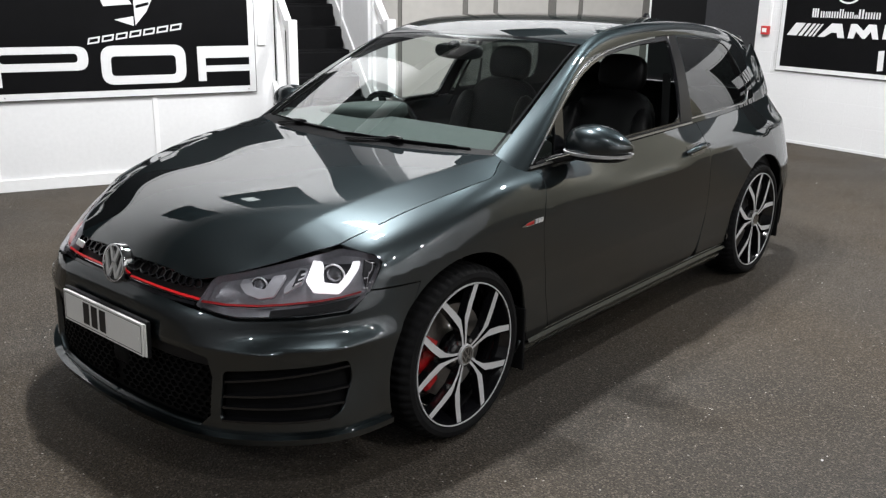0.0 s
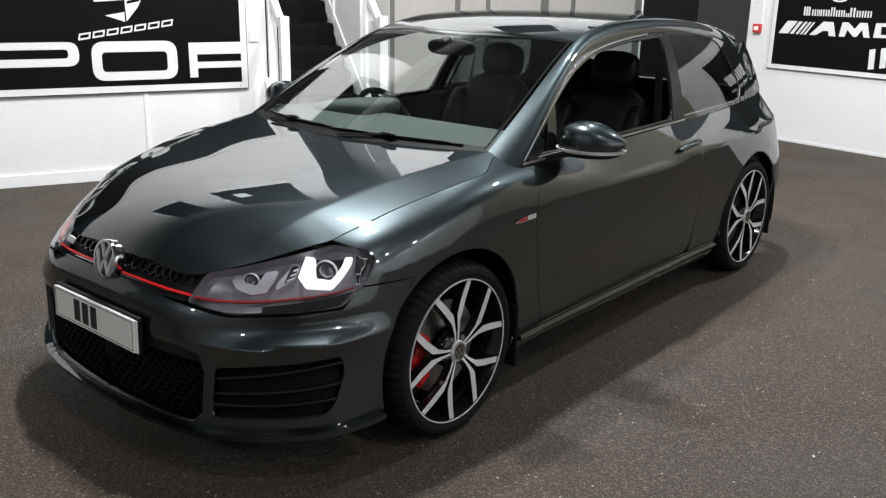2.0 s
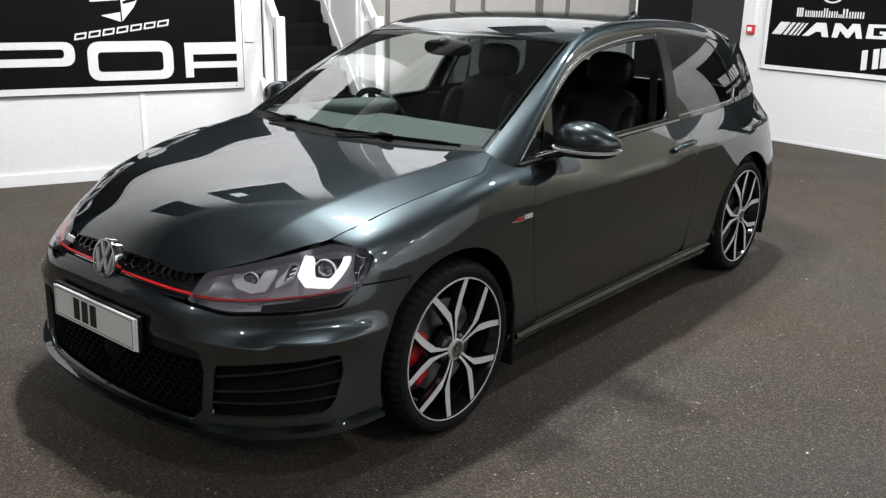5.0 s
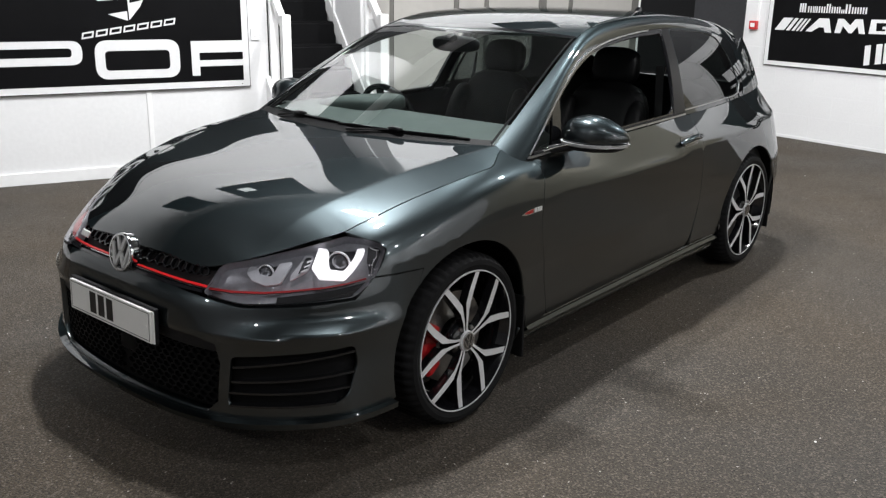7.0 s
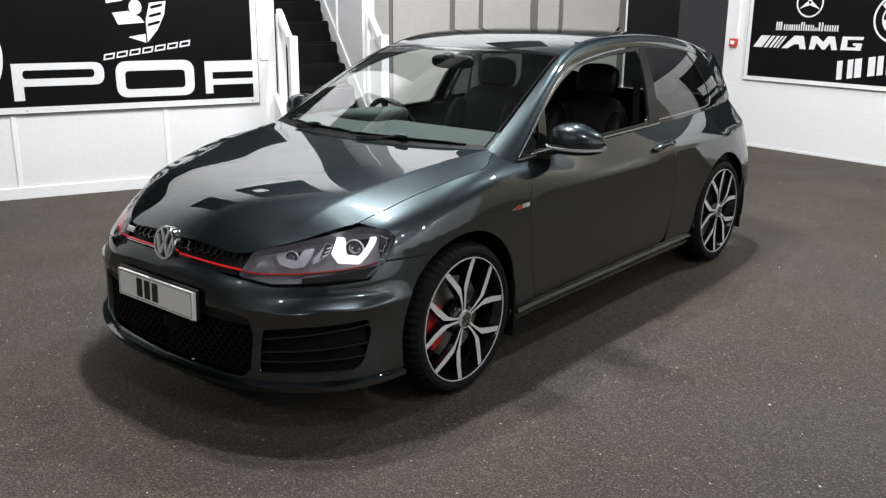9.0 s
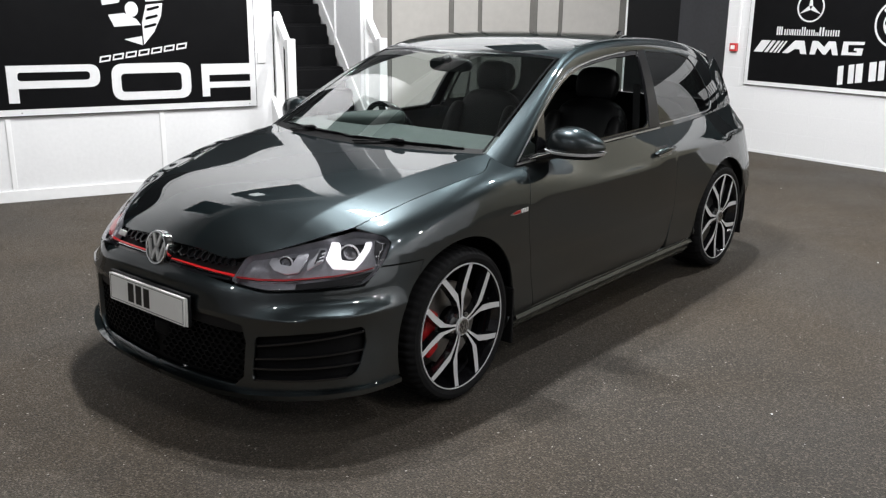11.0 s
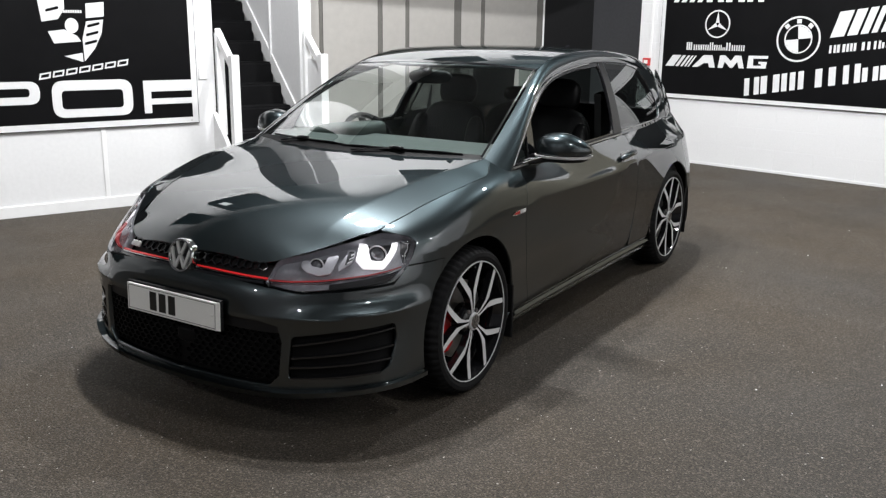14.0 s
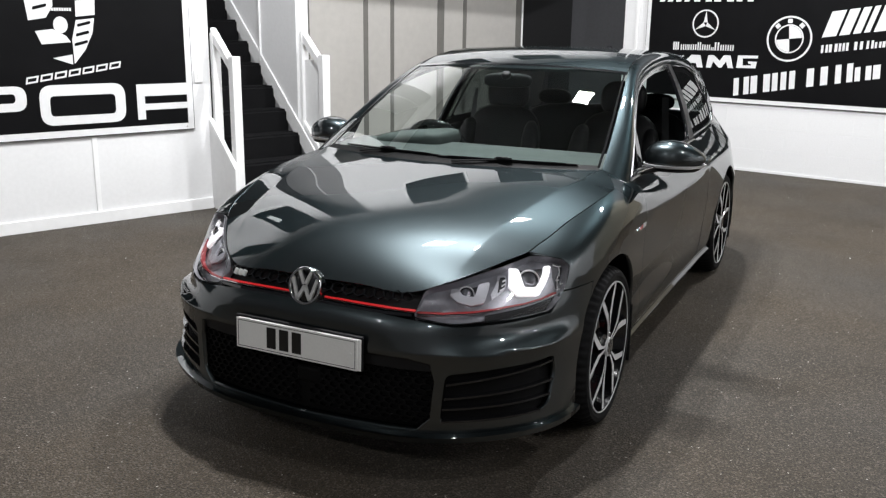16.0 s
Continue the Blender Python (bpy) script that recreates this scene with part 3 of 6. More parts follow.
RAIL = with_normals(rail_place)
edge_y = line([p[1] for p in ROOF_EDGE.p], [p[0] for p in ROOF_EDGE.p])
edge_z = line([p[1] for p in ROOF_EDGE.p], [p[2] for p in ROOF_EDGE.p])
roof_crown = line([-0.4, -0.2, 0.1, 0.5, 1.0, 1.4, 1.8], [0.027, 0.026, 0.022, 0.020, 0.020, 0.022, 0.025])


def roof_place(x, y):
    u = np.abs(x) / edge_y(y)
    return np.stack([x, y, edge_z(y) + roof_crown(y) * (1 - u**2.4)], 1)


ROOF = with_normals(roof_place)
screen_t = line([0, 0.5, 1.0], [0.0, 0.195, 0.375])


def screen_place(u, v):
    """The windscreen: u from -1 to 1 across, v from the scuttle to the roof."""
    e = ROOF_EDGE(screen_t(np.clip(v, -0.2, 1.2)))
    bow = 1 - np.abs(u) ** 2.2
    y = e[:, 1] - (0.165 - 0.075 * v) * bow
    z = e[:, 2] + (0.012 + 0.016 * v) * bow
    return np.stack([e[:, 0] * u, y, z], 1)


SCREEN = with_normals(screen_place)


def tail_glass_place(u, v):
    e0, e1 = np.array([0.60, 1.86, 1.0]), np.array([0.50, 1.66, 1.30])
    e = e0 + (e1 - e0) * np.asarray(v)[:, None]
    bow = 1 - np.abs(u) ** 2.2
    return np.stack([e[:, 0] * u, e[:, 1] + 0.08 * bow, e[:, 2] + 0.01 * bow], 1)


def tail_glass(a, b):
    p, n = with_normals(tail_glass_place)(a, b)
    return p, -n


# ---------------------------------------------------------------- the car
car = thing("car", "dark grey metallic three-door hatchback parked on the dark floor", "car")
ARCH_F, ARCH_R, ARCH = (-1.3155, 0.325), (1.3155, 0.325), 0.380


def arc(c, r, a0, a1, n=22):
    return [(c[0] + r * math.cos(radians(a0 + (a1 - a0) * k / n)), c[1] + r * math.sin(radians(a0 + (a1 - a0) * k / n))) for k in range(n + 1)]


def sided(name, surface, outline, mat, parent, label="", **kw):
    """A panel on the car's left and its mirror image on the right."""
    return [panel(name, surface, outline, mat, parent, label, mirror=m, **kw) for m in (False, True)]


def follow(line_no, s0, s1, n=12, dz=0.0):
    return [(s, float(FEATURES[line_no](s)[0, 2]) + dz) for s in np.linspace(s0, s1, n)]


LAMP = nose((0.418, 0.610), (0.56, 0.589), (0.715, 0.594)) + [(-1.82, 0.602), (-1.75, 0.655), (-1.715, 0.705), (-1.676, 0.748), (-1.695, 0.770), (-1.76, 0.781)] \
    + [(s, top_z(s) - 0.0045) for s in (-1.84, -1.90, -1.967, -2.06, -2.165)] + [(-2.250, top_z(-2.25) - 0.004)]
LAMP_ROUND = rounded([(s, z + (0.006 if k < 4 else 0.0)) for k, (s, z) in enumerate(LAMP)], 0.02)

INTAKE = [(0.0, 0.480), (0.30, 0.480), (0.42, 0.478), (0.495, 0.462), (0.508, 0.40), (0.496, 0.265), (0.45, 0.219), (0.0, 0.210)]
VENT = [(0.548, 0.425), (0.70, 0.447), (0.834, 0.462), (0.838, 0.40), (0.834, 0.30), (0.814, 0.275), (0.60, 0.257), (0.532, 0.252)]
intake = nose(*INTAKE)
vent = rounded(nose(*VENT), 0.02)
seam = (-1.545, 0.664)
SEAM_DEG = math.degrees(math.asin((0.600 - 0.325) / ARCH))
bumper_foot = line([FRONT, -2.24, -1.95, -1.6], [0.192, 0.202, 0.222, 0.226])
bumper = [(s, float(bumper_foot(s)[0])) for s in np.linspace(FRONT, -1.70, 18)] \
    + arc(ARCH_F, ARCH, 180 + math.degrees(math.asin((0.325 - 0.226) / ARCH)) - 1, 180 - SEAM_DEG, 10) \
    + [seam, (-1.65, 0.664), (-1.75, 0.664)] + list(reversed(LAMP[:4])) + nose((0.30, 0.621), (0.15, 0.624)) + [(FRONT, 0.625)] \
    + intake
# both halves meet on the middle line
bumper = [(s - 0.0021 if s < FRONT + 0.004 else s, z) for s, z in bumper]
front_bumper = panel("front_bumper", FLANK, bumper, PAINT, car, "dark grey bumper with honeycomb intake and slatted vents", holes=[vent], both=True, step=0.014, lip=0.02)

fender = [(-1.748, 0.666), (-1.65, 0.666), seam] + arc(ARCH_F, ARCH, 180 - SEAM_DEG, -12, 26) + [(-0.765, 0.266), (-0.81, 0.474), (-0.845, 0.60), (-0.868, 0.723), (-0.862, 0.80), (-0.825, 0.90), (-0.84, 0.935), (-0.885, 0.966)] \
    + [(s, float(SHUT(s)[0, 0]) + 0.001) for s in np.linspace(-0.919, -1.755, 60)] + follow(8, -1.775, -1.815, 4, 0.001) + [(-1.76, 0.781), (-1.695, 0.770), (-1.676, 0.748), (-1.715, 0.705)]
fenders = sided("fender", FLANK, fender, PAINT, car, step=0.012, lip=0.02)

door_outline = rounded([(-0.765, 0.268, 0.03), (0.56, 0.268, 0.08), (0.625, 0.45, 0.12), (0.608, 0.62, 0.05), (0.575, 0.85, 0.05), (0.575, 0.956, 0.01), (0.45, 0.955, 0), (0.1, 0.949, 0), (-0.30, 0.942, 0),
                        (-0.62, 0.936, 0), (-0.84, 0.930, 0.01), (-0.825, 0.90, 0.02), (-0.862, 0.80, 0.03), (-0.868, 0.723, 0.02), (-0.845, 0.60, 0.02), (-0.81, 0.474, 0)], 0.02)
doors = sided("door", FLANK, door_outline, PAINT, car, step=0.03)

quarter = [(0.59, 0.270), (0.94, 0.270), (0.960, 0.30)] + arc(ARCH_R, ARCH, 180, 0, 24) + [(1.66, 0.60), (1.80, 0.62), (1.86, 0.66), (1.84, 0.80), (1.80, 0.93), (1.80, 0.992)] \
    + [(1.68, 0.985), (1.3155, 0.975), (0.95, 0.963), (0.575, 0.957), (0.575, 0.85), (0.608, 0.62), (0.625, 0.45), (0.60, 0.33)]
quarters = sided("rear_quarter_panel", FLANK, quarter, PAINT, car, step=0.03)
sill = [(-0.955, 0.172), (0.955, 0.172), (0.955, 0.266), (-0.955, 0.266)]
sills = sided("side_skirt", FLANK, sill, PAINT, car, step=0.03)
rear_bumper = panel("rear_bumper", FLANK, [(1.66, 0.30), (1.75, 0.255), (2.0, 0.26), (TAIL, 0.26), (TAIL, 0.60), (2.0, 0.60), (1.80, 0.615), (1.665, 0.595)] , PAINT, car, both=True, step=0.04)
tailgate = panel("tailgate", FLANK, [(2.16, 0.605), (TAIL, 0.605), (TAIL, 0.995), (2.05, 0.995), (2.06, 0.80), (2.12, 0.72)], PAINT, car, both=True, step=0.04)
TAIL_RED = material("tail_lamp_red", (0.25, 0.01, 0.012), 0.12, 0, 0.1, 60, coat=1.0)
sided("tail_lamp", FLANK, rounded([(1.86, 0.665), (2.0, 0.68), (2.12, 0.72), (2.06, 0.80), (2.05, 0.93), (1.80, 0.93), (1.84, 0.80)], 0.03), TAIL_RED, car, "red tail lamp lens", step=0.04)

hood_edge = [(float(FEATURES[8](s)[0, 0]), float(FEATURES[8](s)[0, 1])) for s in np.linspace(FRONT, -1.775, 60)] + [(float(q[0]), float(q[1])) for q in edge_pts[6:]]
hood_outline = hood_edge + [(0.685, -0.937), (0.60, -0.982), (0.45, -1.035), (0.25, -1.076), (0.0, -1.088)]
hood_outline = hood_outline + [(-x, y) for x, y in reversed(hood_outline[1:-1])]
panel("bonnet", BONNET, hood_outline, PAINT, car, "dark grey metallic bonnet with raised centre", step=0.014, lip=0.003, gap=0.0015)

sided("roof_rail", RAIL, [(-0.035, 0), (1.0, 0), (1.0, 1.0), (-0.02, 1.0)], PAINT, car, step=0.035, gap=0.0, lip=0.0)
roof_outline = [(float(ROOF_EDGE(t)[0, 0]) - 0.004, float(ROOF_EDGE(t)[0, 1])) for t in np.linspace(0.378, 1.0, 22)]
roof_outline = roof_outline + [(0.3, 1.76), (-0.3, 1.76)] + [(-x, y) for x, y in reversed(roof_outline)] + [(-0.45, -0.20), (-0.25, -0.245), (0, -0.26), (0.25, -0.245), (0.45, -0.20)]
roof = panel("roof", ROOF, roof_outline, PAINT, car, "dark grey metallic roof", step=0.045, gap=0.003, lip=0.015)
windscreen = panel("windscreen", SCREEN, [(-0.985, 0.0), (0.985, 0.0), (0.985, 1.0), (-0.985, 1.0)], WINDSCREEN_GLASS, car, "clear laminated windscreen", step=0.05, gap=0, lip=0)
rear_window = panel("rear_window", tail_glass, [(-1, 0.0), (1, 0.0), (1, 1.0), (-1, 1.0)], REAR_GLASS, car, "tinted rear window", step=0.08, gap=0, lip=0)


def window_line(t0, t1, n=14, dz=0.0):
    return [(float(q[0]), float(q[1]) + dz) for q in WINDOW_TOP_YZ(np.linspace(t0, t1, n))]


def belt(y0, y1, n=10, dz=0.0):
    return [(y, float(belt_z(y)[0]) + dz) for y in np.linspace(y0, y1, n)]


pillar = [(0.405, 0.952), (0.525, 0.956), (0.632, 1.369), (0.560, 1.369)]
sided("quarter_light", HOUSE, [(-0.855, 0.936)] + belt(-0.82, -0.645, 4, 0.004) + [(-0.600, 1.09)] + list(reversed(window_line(0.03, 0.17, 5, -0.006))), SIDE_GLASS, car, "small fixed front window", step=0.05, gap=0, lip=0, lift=-0.012)
QUARTER_GLASS = [(0.535, 0.988), (0.90, 0.993), (1.20, 0.998), (1.285, 1.008), (1.325, 1.05), (1.320, 1.10), (1.265, 1.215), (1.195, 1.300), (1.10, 1.326), (0.98, 1.343), (0.638, 1.364)]
sided("rear_side_window", HOUSE, rounded(QUARTER_GLASS, 0.03), PRIVACY_GLASS, car, "dark tinted rear side window", step=0.05, gap=0, lip=0, lift=-0.004)
sided("pillar_trim", HOUSE, pillar, PILLAR_BLACK, car, "black pillar between the windows", step=0.05, gap=0, lip=0.01)
c_pillar = belt(0.524, 1.80, 9) + [(1.83, 1.0), (1.78, 1.12), (1.70, 1.285)] + [q for q in reversed(window_line(0.60, 1.0, 24)) if q[0] > 0.634]
sided("rear_pillar", HOUSE, c_pillar, PAINT, car, step=0.035, gap=0, lip=0.01, holes=[rounded(QUARTER_GLASS, 0.03)])


# ---------------------------------------------------------------- wheels
def lathe(bm, profile, n=64, closed=True):
    """Turns a profile of (radius, offset) round the x axis."""
    rings = [[bm.verts.new((o, r * math.cos(2 * math.pi * k / n), r * math.sin(2 * math.pi * k / n))) for k in range(n)] for r, o in profile]
    pairs = list(zip(rings, rings[1:])) + ([(rings[-1], rings[0])] if closed else [])
    for a, b in pairs:
        for k in range(n):
            bm.faces.new((a[k], a[(k + 1) % n], b[(k + 1) % n], b[k]))
    bmesh.ops.recalc_face_normals(bm, faces=bm.faces)
    return bm


def spoke(side, bm):
    """One of a pair of spokes, out of the hub side by side and parting towards the rim."""
    path = [(0.036, 11.0, 0.010), (0.075, 7.0, 0.011), (0.118, 7.6, 0.017), (0.146, 9.6, 0.031), (0.195, 15.4, 0.030), (0.258, 20.6, 0.026)]
    depth = [0.006, 0.002, 0.001, 0.001, 0.002, 0.002]
    rows = []
    for (r, a, w), d in zip(path, depth):
        a = radians(a * side)
        c = Vector((0, r * math.sin(a), r * math.cos(a)))
        t = Vector((0, math.cos(a), -math.sin(a)))
        h = w / 2
        rows.append([bm.verts.new(c + t * k * h + Vector((o, 0, 0))) for k, o in ((-1.05, -0.034), (-1.0, -d - 0.003), (-0.88, -d), (0.88, -d), (1.0, -d - 0.003), (1.05, -0.034))])
    for a, b in zip(rows, rows[1:]):
        for k in range(5):
            bm.faces.new((a[k], a[k + 1], b[k + 1], b[k]))
    bmesh.ops.recalc_face_normals(bm, faces=bm.faces)
    return bm


def wheel(name_at, flip, caliper=True, spin=0.0, steer=0.0):
    x, y = name_at
    w = new("wheel")
    w.parent = car
    w.matrix_basis = pose(x, y, 0.3275, 0, 0, (180 if flip else 0) + steer) @ pose(0, 0, 0, spin) @ Matrix.Scale(1.022, 4)
    w["label"] = "black alloy wheel with polished twin spokes"
    tyre = lathe(bmesh.new(), [(0.256, -0.010), (0.265, 0.000), (0.282, 0.006), (0.298, 0.003), (0.311, -0.010), (0.3185, -0.028), (0.3205, -0.06), (0.3205, -0.17),
                               (0.3185, -0.20), (0.311, -0.218), (0.290, -0.228), (0.262, -0.222), (0.252, -0.21)], 240)
    for i, v in enumerate(tyre.verts):
        r = math.hypot(v.co.y, v.co.z)
        if r > 0.308 and (i % 240) % 4 == 0 or (r > 0.3195 and abs(v.co.x + 0.115) < 0.03):
            v.co.y, v.co.z = v.co.y * (r - 0.009) / r, v.co.z * (r - 0.009) / r
    part("tyre", tyre, RUBBER, w, "black low-profile tyre", smooth=True, angle=24)
    rim = lathe(bmesh.new(), [(0.262, -0.004), (0.2595, 0.001), (0.2560, 0.000), (0.2525, -0.008), (0.242, -0.03), (0.228, -0.06), (0.224, -0.12), (0.228, -0.20), (0.25, -0.215), (0.2535, -0.21)], 72)
    part("rim", rim, BLACK_GLOSS, w, "gloss black rim", smooth=True, angle=50)
    edge = lathe(bmesh.new(), [(0.2625, -0.002), (0.2620, 0.003), (0.2580, 0.003), (0.2570, -0.004), (0.259, -0.008)], 72)
    part("rim_edge", edge, ALLOY, w, "polished rim edge", smooth=True, angle=50)
    for k in range(5):
        for side in (-1, 1):
            bm = spoke(side, bmesh.new())
            bmesh.ops.transform(bm, matrix=Matrix.Rotation(radians(72 * k), 4, "X"), verts=bm.verts)
            ob = part("spoke", bm, BLACK_GLOSS, w)
            ob.data.materials.append(ALLOY)
            for p in ob.data.polygons:
                if abs(p.normal.x) > 0.9:
                    p.material_index = 1
    hub = lathe(bmesh.new(), [(0.0005, -0.010), (0.036, -0.011), (0.046, -0.014), (0.062, -0.020), (0.070, -0.03), (0.070, -0.05), (0.0005, -0.05)], 40, closed=False)
    part("hub", hub, BLACK_GLOSS, w, smooth=True)
    cap = lathe(bmesh.new(), [(0.0005, 0.004), (0.026, 0.004), (0.030, 0.002), (0.032, -0.001), (0.032, -0.01)], 40, closed=False)
    c = part("hub_cap", cap, BLACK_GLOSS, w, "hub cap with a silver roundel", smooth=True)
    ring = lathe(bmesh.new(), [(0.032, 0.000), (0.0315, 0.0055), (0.0275, 0.0055), (0.0265, 0.003)], 40)
    collar = lathe(bmesh.new(), [(0.039, -0.008), (0.038, 0.001), (0.0345, 0.002), (0.0325, -0.002), (0.0325, -0.010)], 40)
    part("hub_collar", collar, ALLOY, w, smooth=True)
    part("roundel_ring", ring, CHROME, c, smooth=True)
    for a, b in ROUNDEL:
        bm = bmesh.new()
        stroke_bar(bm, Vector((0.0055, a[0] * 0.026, a[1] * 0.026)), Vector((0.0055, b[0] * 0.026, b[1] * 0.026)), 0.0045, 0.0025)
        part("roundel_bar", bm, CHROME, c)
    for k in range(5):
        a = radians(72 * k + 36)
        bm = lathe(bmesh.new(), [(0.0005, -0.008), (0.008, -0.008), (0.010, -0.012), (0.010, -0.03), (0.0005, -0.03)], 6, closed=False)
        bmesh.ops.transform(bm, matrix=Matrix.Translation((0, 0.052 * math.cos(a), 0.052 * math.sin(a))), verts=bm.verts)
        part("wheel_bolt", bm, STEEL, w)
    disc = lathe(bmesh.new(), [(0.07, -0.075), (0.17, -0.075), (0.17, -0.10), (0.07, -0.10)], 48)
    part("brake_disc", disc, STEEL, w, smooth=True)
    return w


def stroke_bar(bm, a, b, width, depth):
    """A flat bar standing out along x."""
    d = (b - a).normalized()
    t = Vector((1, 0, 0)).cross(d).normalized() * width / 2
    lo, hi = Vector((-depth, 0, 0)), Vector((0, 0, 0))
    q = [a - t, a + t, b + t, b - t]
    top, bot = [bm.verts.new(p + hi) for p in q], [bm.verts.new(p + lo) for p in q]
    bm.faces.new(top)
    bm.faces.new(bot[::-1])
    for i in range(4):
        bm.faces.new((top[i], bot[i], bot[(i + 1) % 4], top[(i + 1) % 4]))
    bmesh.ops.recalc_face_normals(bm, faces=bm.faces)
    return bm


# zigzag of the round badges, as unit strokes
ROUNDEL = [((-0.42, 0.88), (-0.06, 0.10)), ((0.42, 0.88), (0.06, 0.10)), ((-0.86, 0.45), (-0.42, -0.80)), ((-0.42, -0.80), (0.0, 0.0)),
           ((0.0, 0.0), (0.42, -0.80)), ((0.42, -0.80), (0.86, 0.45))]
for x, y, flip, spin in ((0.884, -1.3155, False, 9), (0.866, 1.3155, False, 13), (-0.872, -1.3155, True, 20), (-0.866, 1.3155, True, 50)):
    wheel((x, y), flip, spin=spin, steer=0.5 if y < 0 else 0.0)


# ---------------------------------------------------------------- the car's nose
def on_flank(s, z, lift=0.0):
    p, n = FLANK(np.atleast_1d(float(s)), np.atleast_1d(float(z)))
    return Vector(p[0] + lift * n[0])


def strip(name, surface, path, half, mat, parent, lift, depth=0.006, label="", mirrors=(False, True)):
    """A thin raised band along a path of surface parameters; half is its half width in the second one."""
    a, b = np.array([p[0] for p in path], float), np.array([p[1] for p in path], float)
    h = np.array(half, float) * np.ones(len(a))
    up, lo = surface(a, b + h), surface(a, b - h)
    q = [up[0] + lift * up[1], lo[0] + lift * lo[1], lo[0] + (lift - depth) * lo[1], up[0] + (lift - depth) * up[1]]
    obs = []
    for m in mirrors:
        k = len(a)
        v = np.concatenate(q) * ((-1, 1, 1) if m else (1, 1, 1))
        f = []
        for i in range(k - 1):
            for r in range(4):
                w = (r + 1) % 4
                f.append((r * k + i, w * k + i, w * k + i + 1, r * k + i + 1))
        f += [(0, 3 * k, 2 * k, k), (k - 1, 2 * k - 1, 3 * k - 1, 4 * k - 1)]
        if m:
            f = [x[::-1] for x in f]
        ob = solid(name, v, f, mat, parent, label, smooth=False)
        obs.append(ob)
    return obs


def honeycomb(name, outline, cell, mat, parent, lift=-0.018, depth=0.014, wall_share=0.80):
    """Six-sided frames set in a part of the nose."""
    poly = np.array(outline)
    lo, hi = poly.min(0), poly.max(0)
    verts, faces = [], []
    row, z = 0, lo[1]
    pts = []
    while z < hi[1]:
        s = lo[0] + (cell * 0.87 if row % 2 else 0)
        while s < hi[0]:
            pts.append((s, z))
            s += cell * 1.74
        z += cell * 1.5 * 0.62
        row += 1
    keep = inside(np.array(pts), outline)
    for (s, z), ok in zip(pts, keep):
        if not ok:
            continue
        ang = [radians(60 * k + 30) for k in range(6)]
        o = [(s + cell * math.cos(a), z + 0.62 * cell * math.sin(a)) for a in ang]
        i = [(s + wall_share * cell * math.cos(a), z + 0.62 * wall_share * cell * math.sin(a)) for a in ang]
        p = np.array(o + i)
        co, no = FLANK(p[:, 0], p[:, 1])
        base = len(verts)
        verts += list(co + lift * no) + list(co + (lift - depth) * no)
        for k in range(6):
            n = (k + 1) % 6
            faces += [(base + k, base + n, base + 6 + n, base + 6 + k), (base + 6 + k, base + 6 + n, base + 18 + n, base + 18 + k)]
    v = np.array(verts)
    solid(name, v, faces, mat, parent, smooth=False)
    solid(name, v * (-1, 1, 1), [f[::-1] for f in faces], mat, parent, smooth=False)


grille_outline = [(FRONT - 0.02, 0.622)] + nose((0.15, 0.622), (0.30, 0.619), (0.414, 0.616)) + [(-2.250, 0.699)] + nose((0.30, 0.692), (0.15, 0.688)) + [(FRONT - 0.02, 0.685)]
grille = panel("grille", FLANK, grille_outline, BLACK_PLASTIC, car, "black honeycomb grille with a red stripe", both=True, step=0.03, gap=0.0, lip=0, lift=-0.05)
honeycomb("honeycomb_mesh", [(FRONT + 0.03, 0.651), (at_x(0.375, 0.652), 0.650), (-2.285, 0.692), (FRONT + 0.03, 0.684)], 0.0265, BLACK_GLOSS, grille, lift=-0.010, wall_share=0.84)
for m in (False, True):
    strip("grille_lip", FLANK, nose((0.0, 0.627), (0.15, 0.626), (0.30, 0.623), (0.412, 0.621)), 0.004, BLACK_GLOSS, grille, -0.002, 0.04, mirrors=(m,))
strip("grille_stripe", FLANK, nose((0.072, 0.6435), (0.15, 0.643), (0.24, 0.641), (0.33, 0.638), (0.420, 0.6345)), 0.0027, RED, grille, -0.004, 0.02, "red stripe")
strip("stripe_edge", FLANK, nose((0.072, 0.6375), (0.15, 0.637), (0.24, 0.635), (0.33, 0.632), (0.419, 0.6285)), 0.0010, CHROME, grille, -0.004, 0.012)
# slanted silver letters, kept as plain bars
for k, x in enumerate((-0.352, -0.330, -0.310)):
    bm = bmesh.new()
    c = on_flank(at_x(-x, 0.664), 0.664, 0.003)
    box(bm, -0.0085, 0.0085, -0.003, 0.003, -0.0115, 0.0115, 0.001, Matrix.Translation((-c.x, c.y, c.z)) @ pose(0, 0, 0, -25, 14, -12))
    part("badge_bar", bm, BADGE_SILVER, grille)

intake_outline = [(FRONT - 0.02, 0.484)] + nose((0.30, 0.484), (0.42, 0.482), (0.501, 0.465), (0.513, 0.40), (0.501, 0.263), (0.452, 0.215)) + [(FRONT - 0.02, 0.206)]
lower_intake = panel("lower_intake", FLANK, intake_outline, MESH_BLACK, car, "black lower air intake with honeycomb", both=True, step=0.04, gap=0, lip=0, lift=-0.034)
honeycomb("honeycomb_mesh", nose((0.02, 0.235), (0.46, 0.225), (0.515, 0.27), (0.525, 0.43), (0.26, 0.430), (0.02, 0.43)), 0.0225, MESH_BLACK, lower_intake, lift=-0.020, depth=0.02)
part("radar_sensor", rounded_box((0.055, 0.020, 0.030), Matrix.Translation((0.02, -2.152, 0.345)), power=5), MESH_BLACK, lower_intake, "black sensor box behind the mesh", smooth=True)
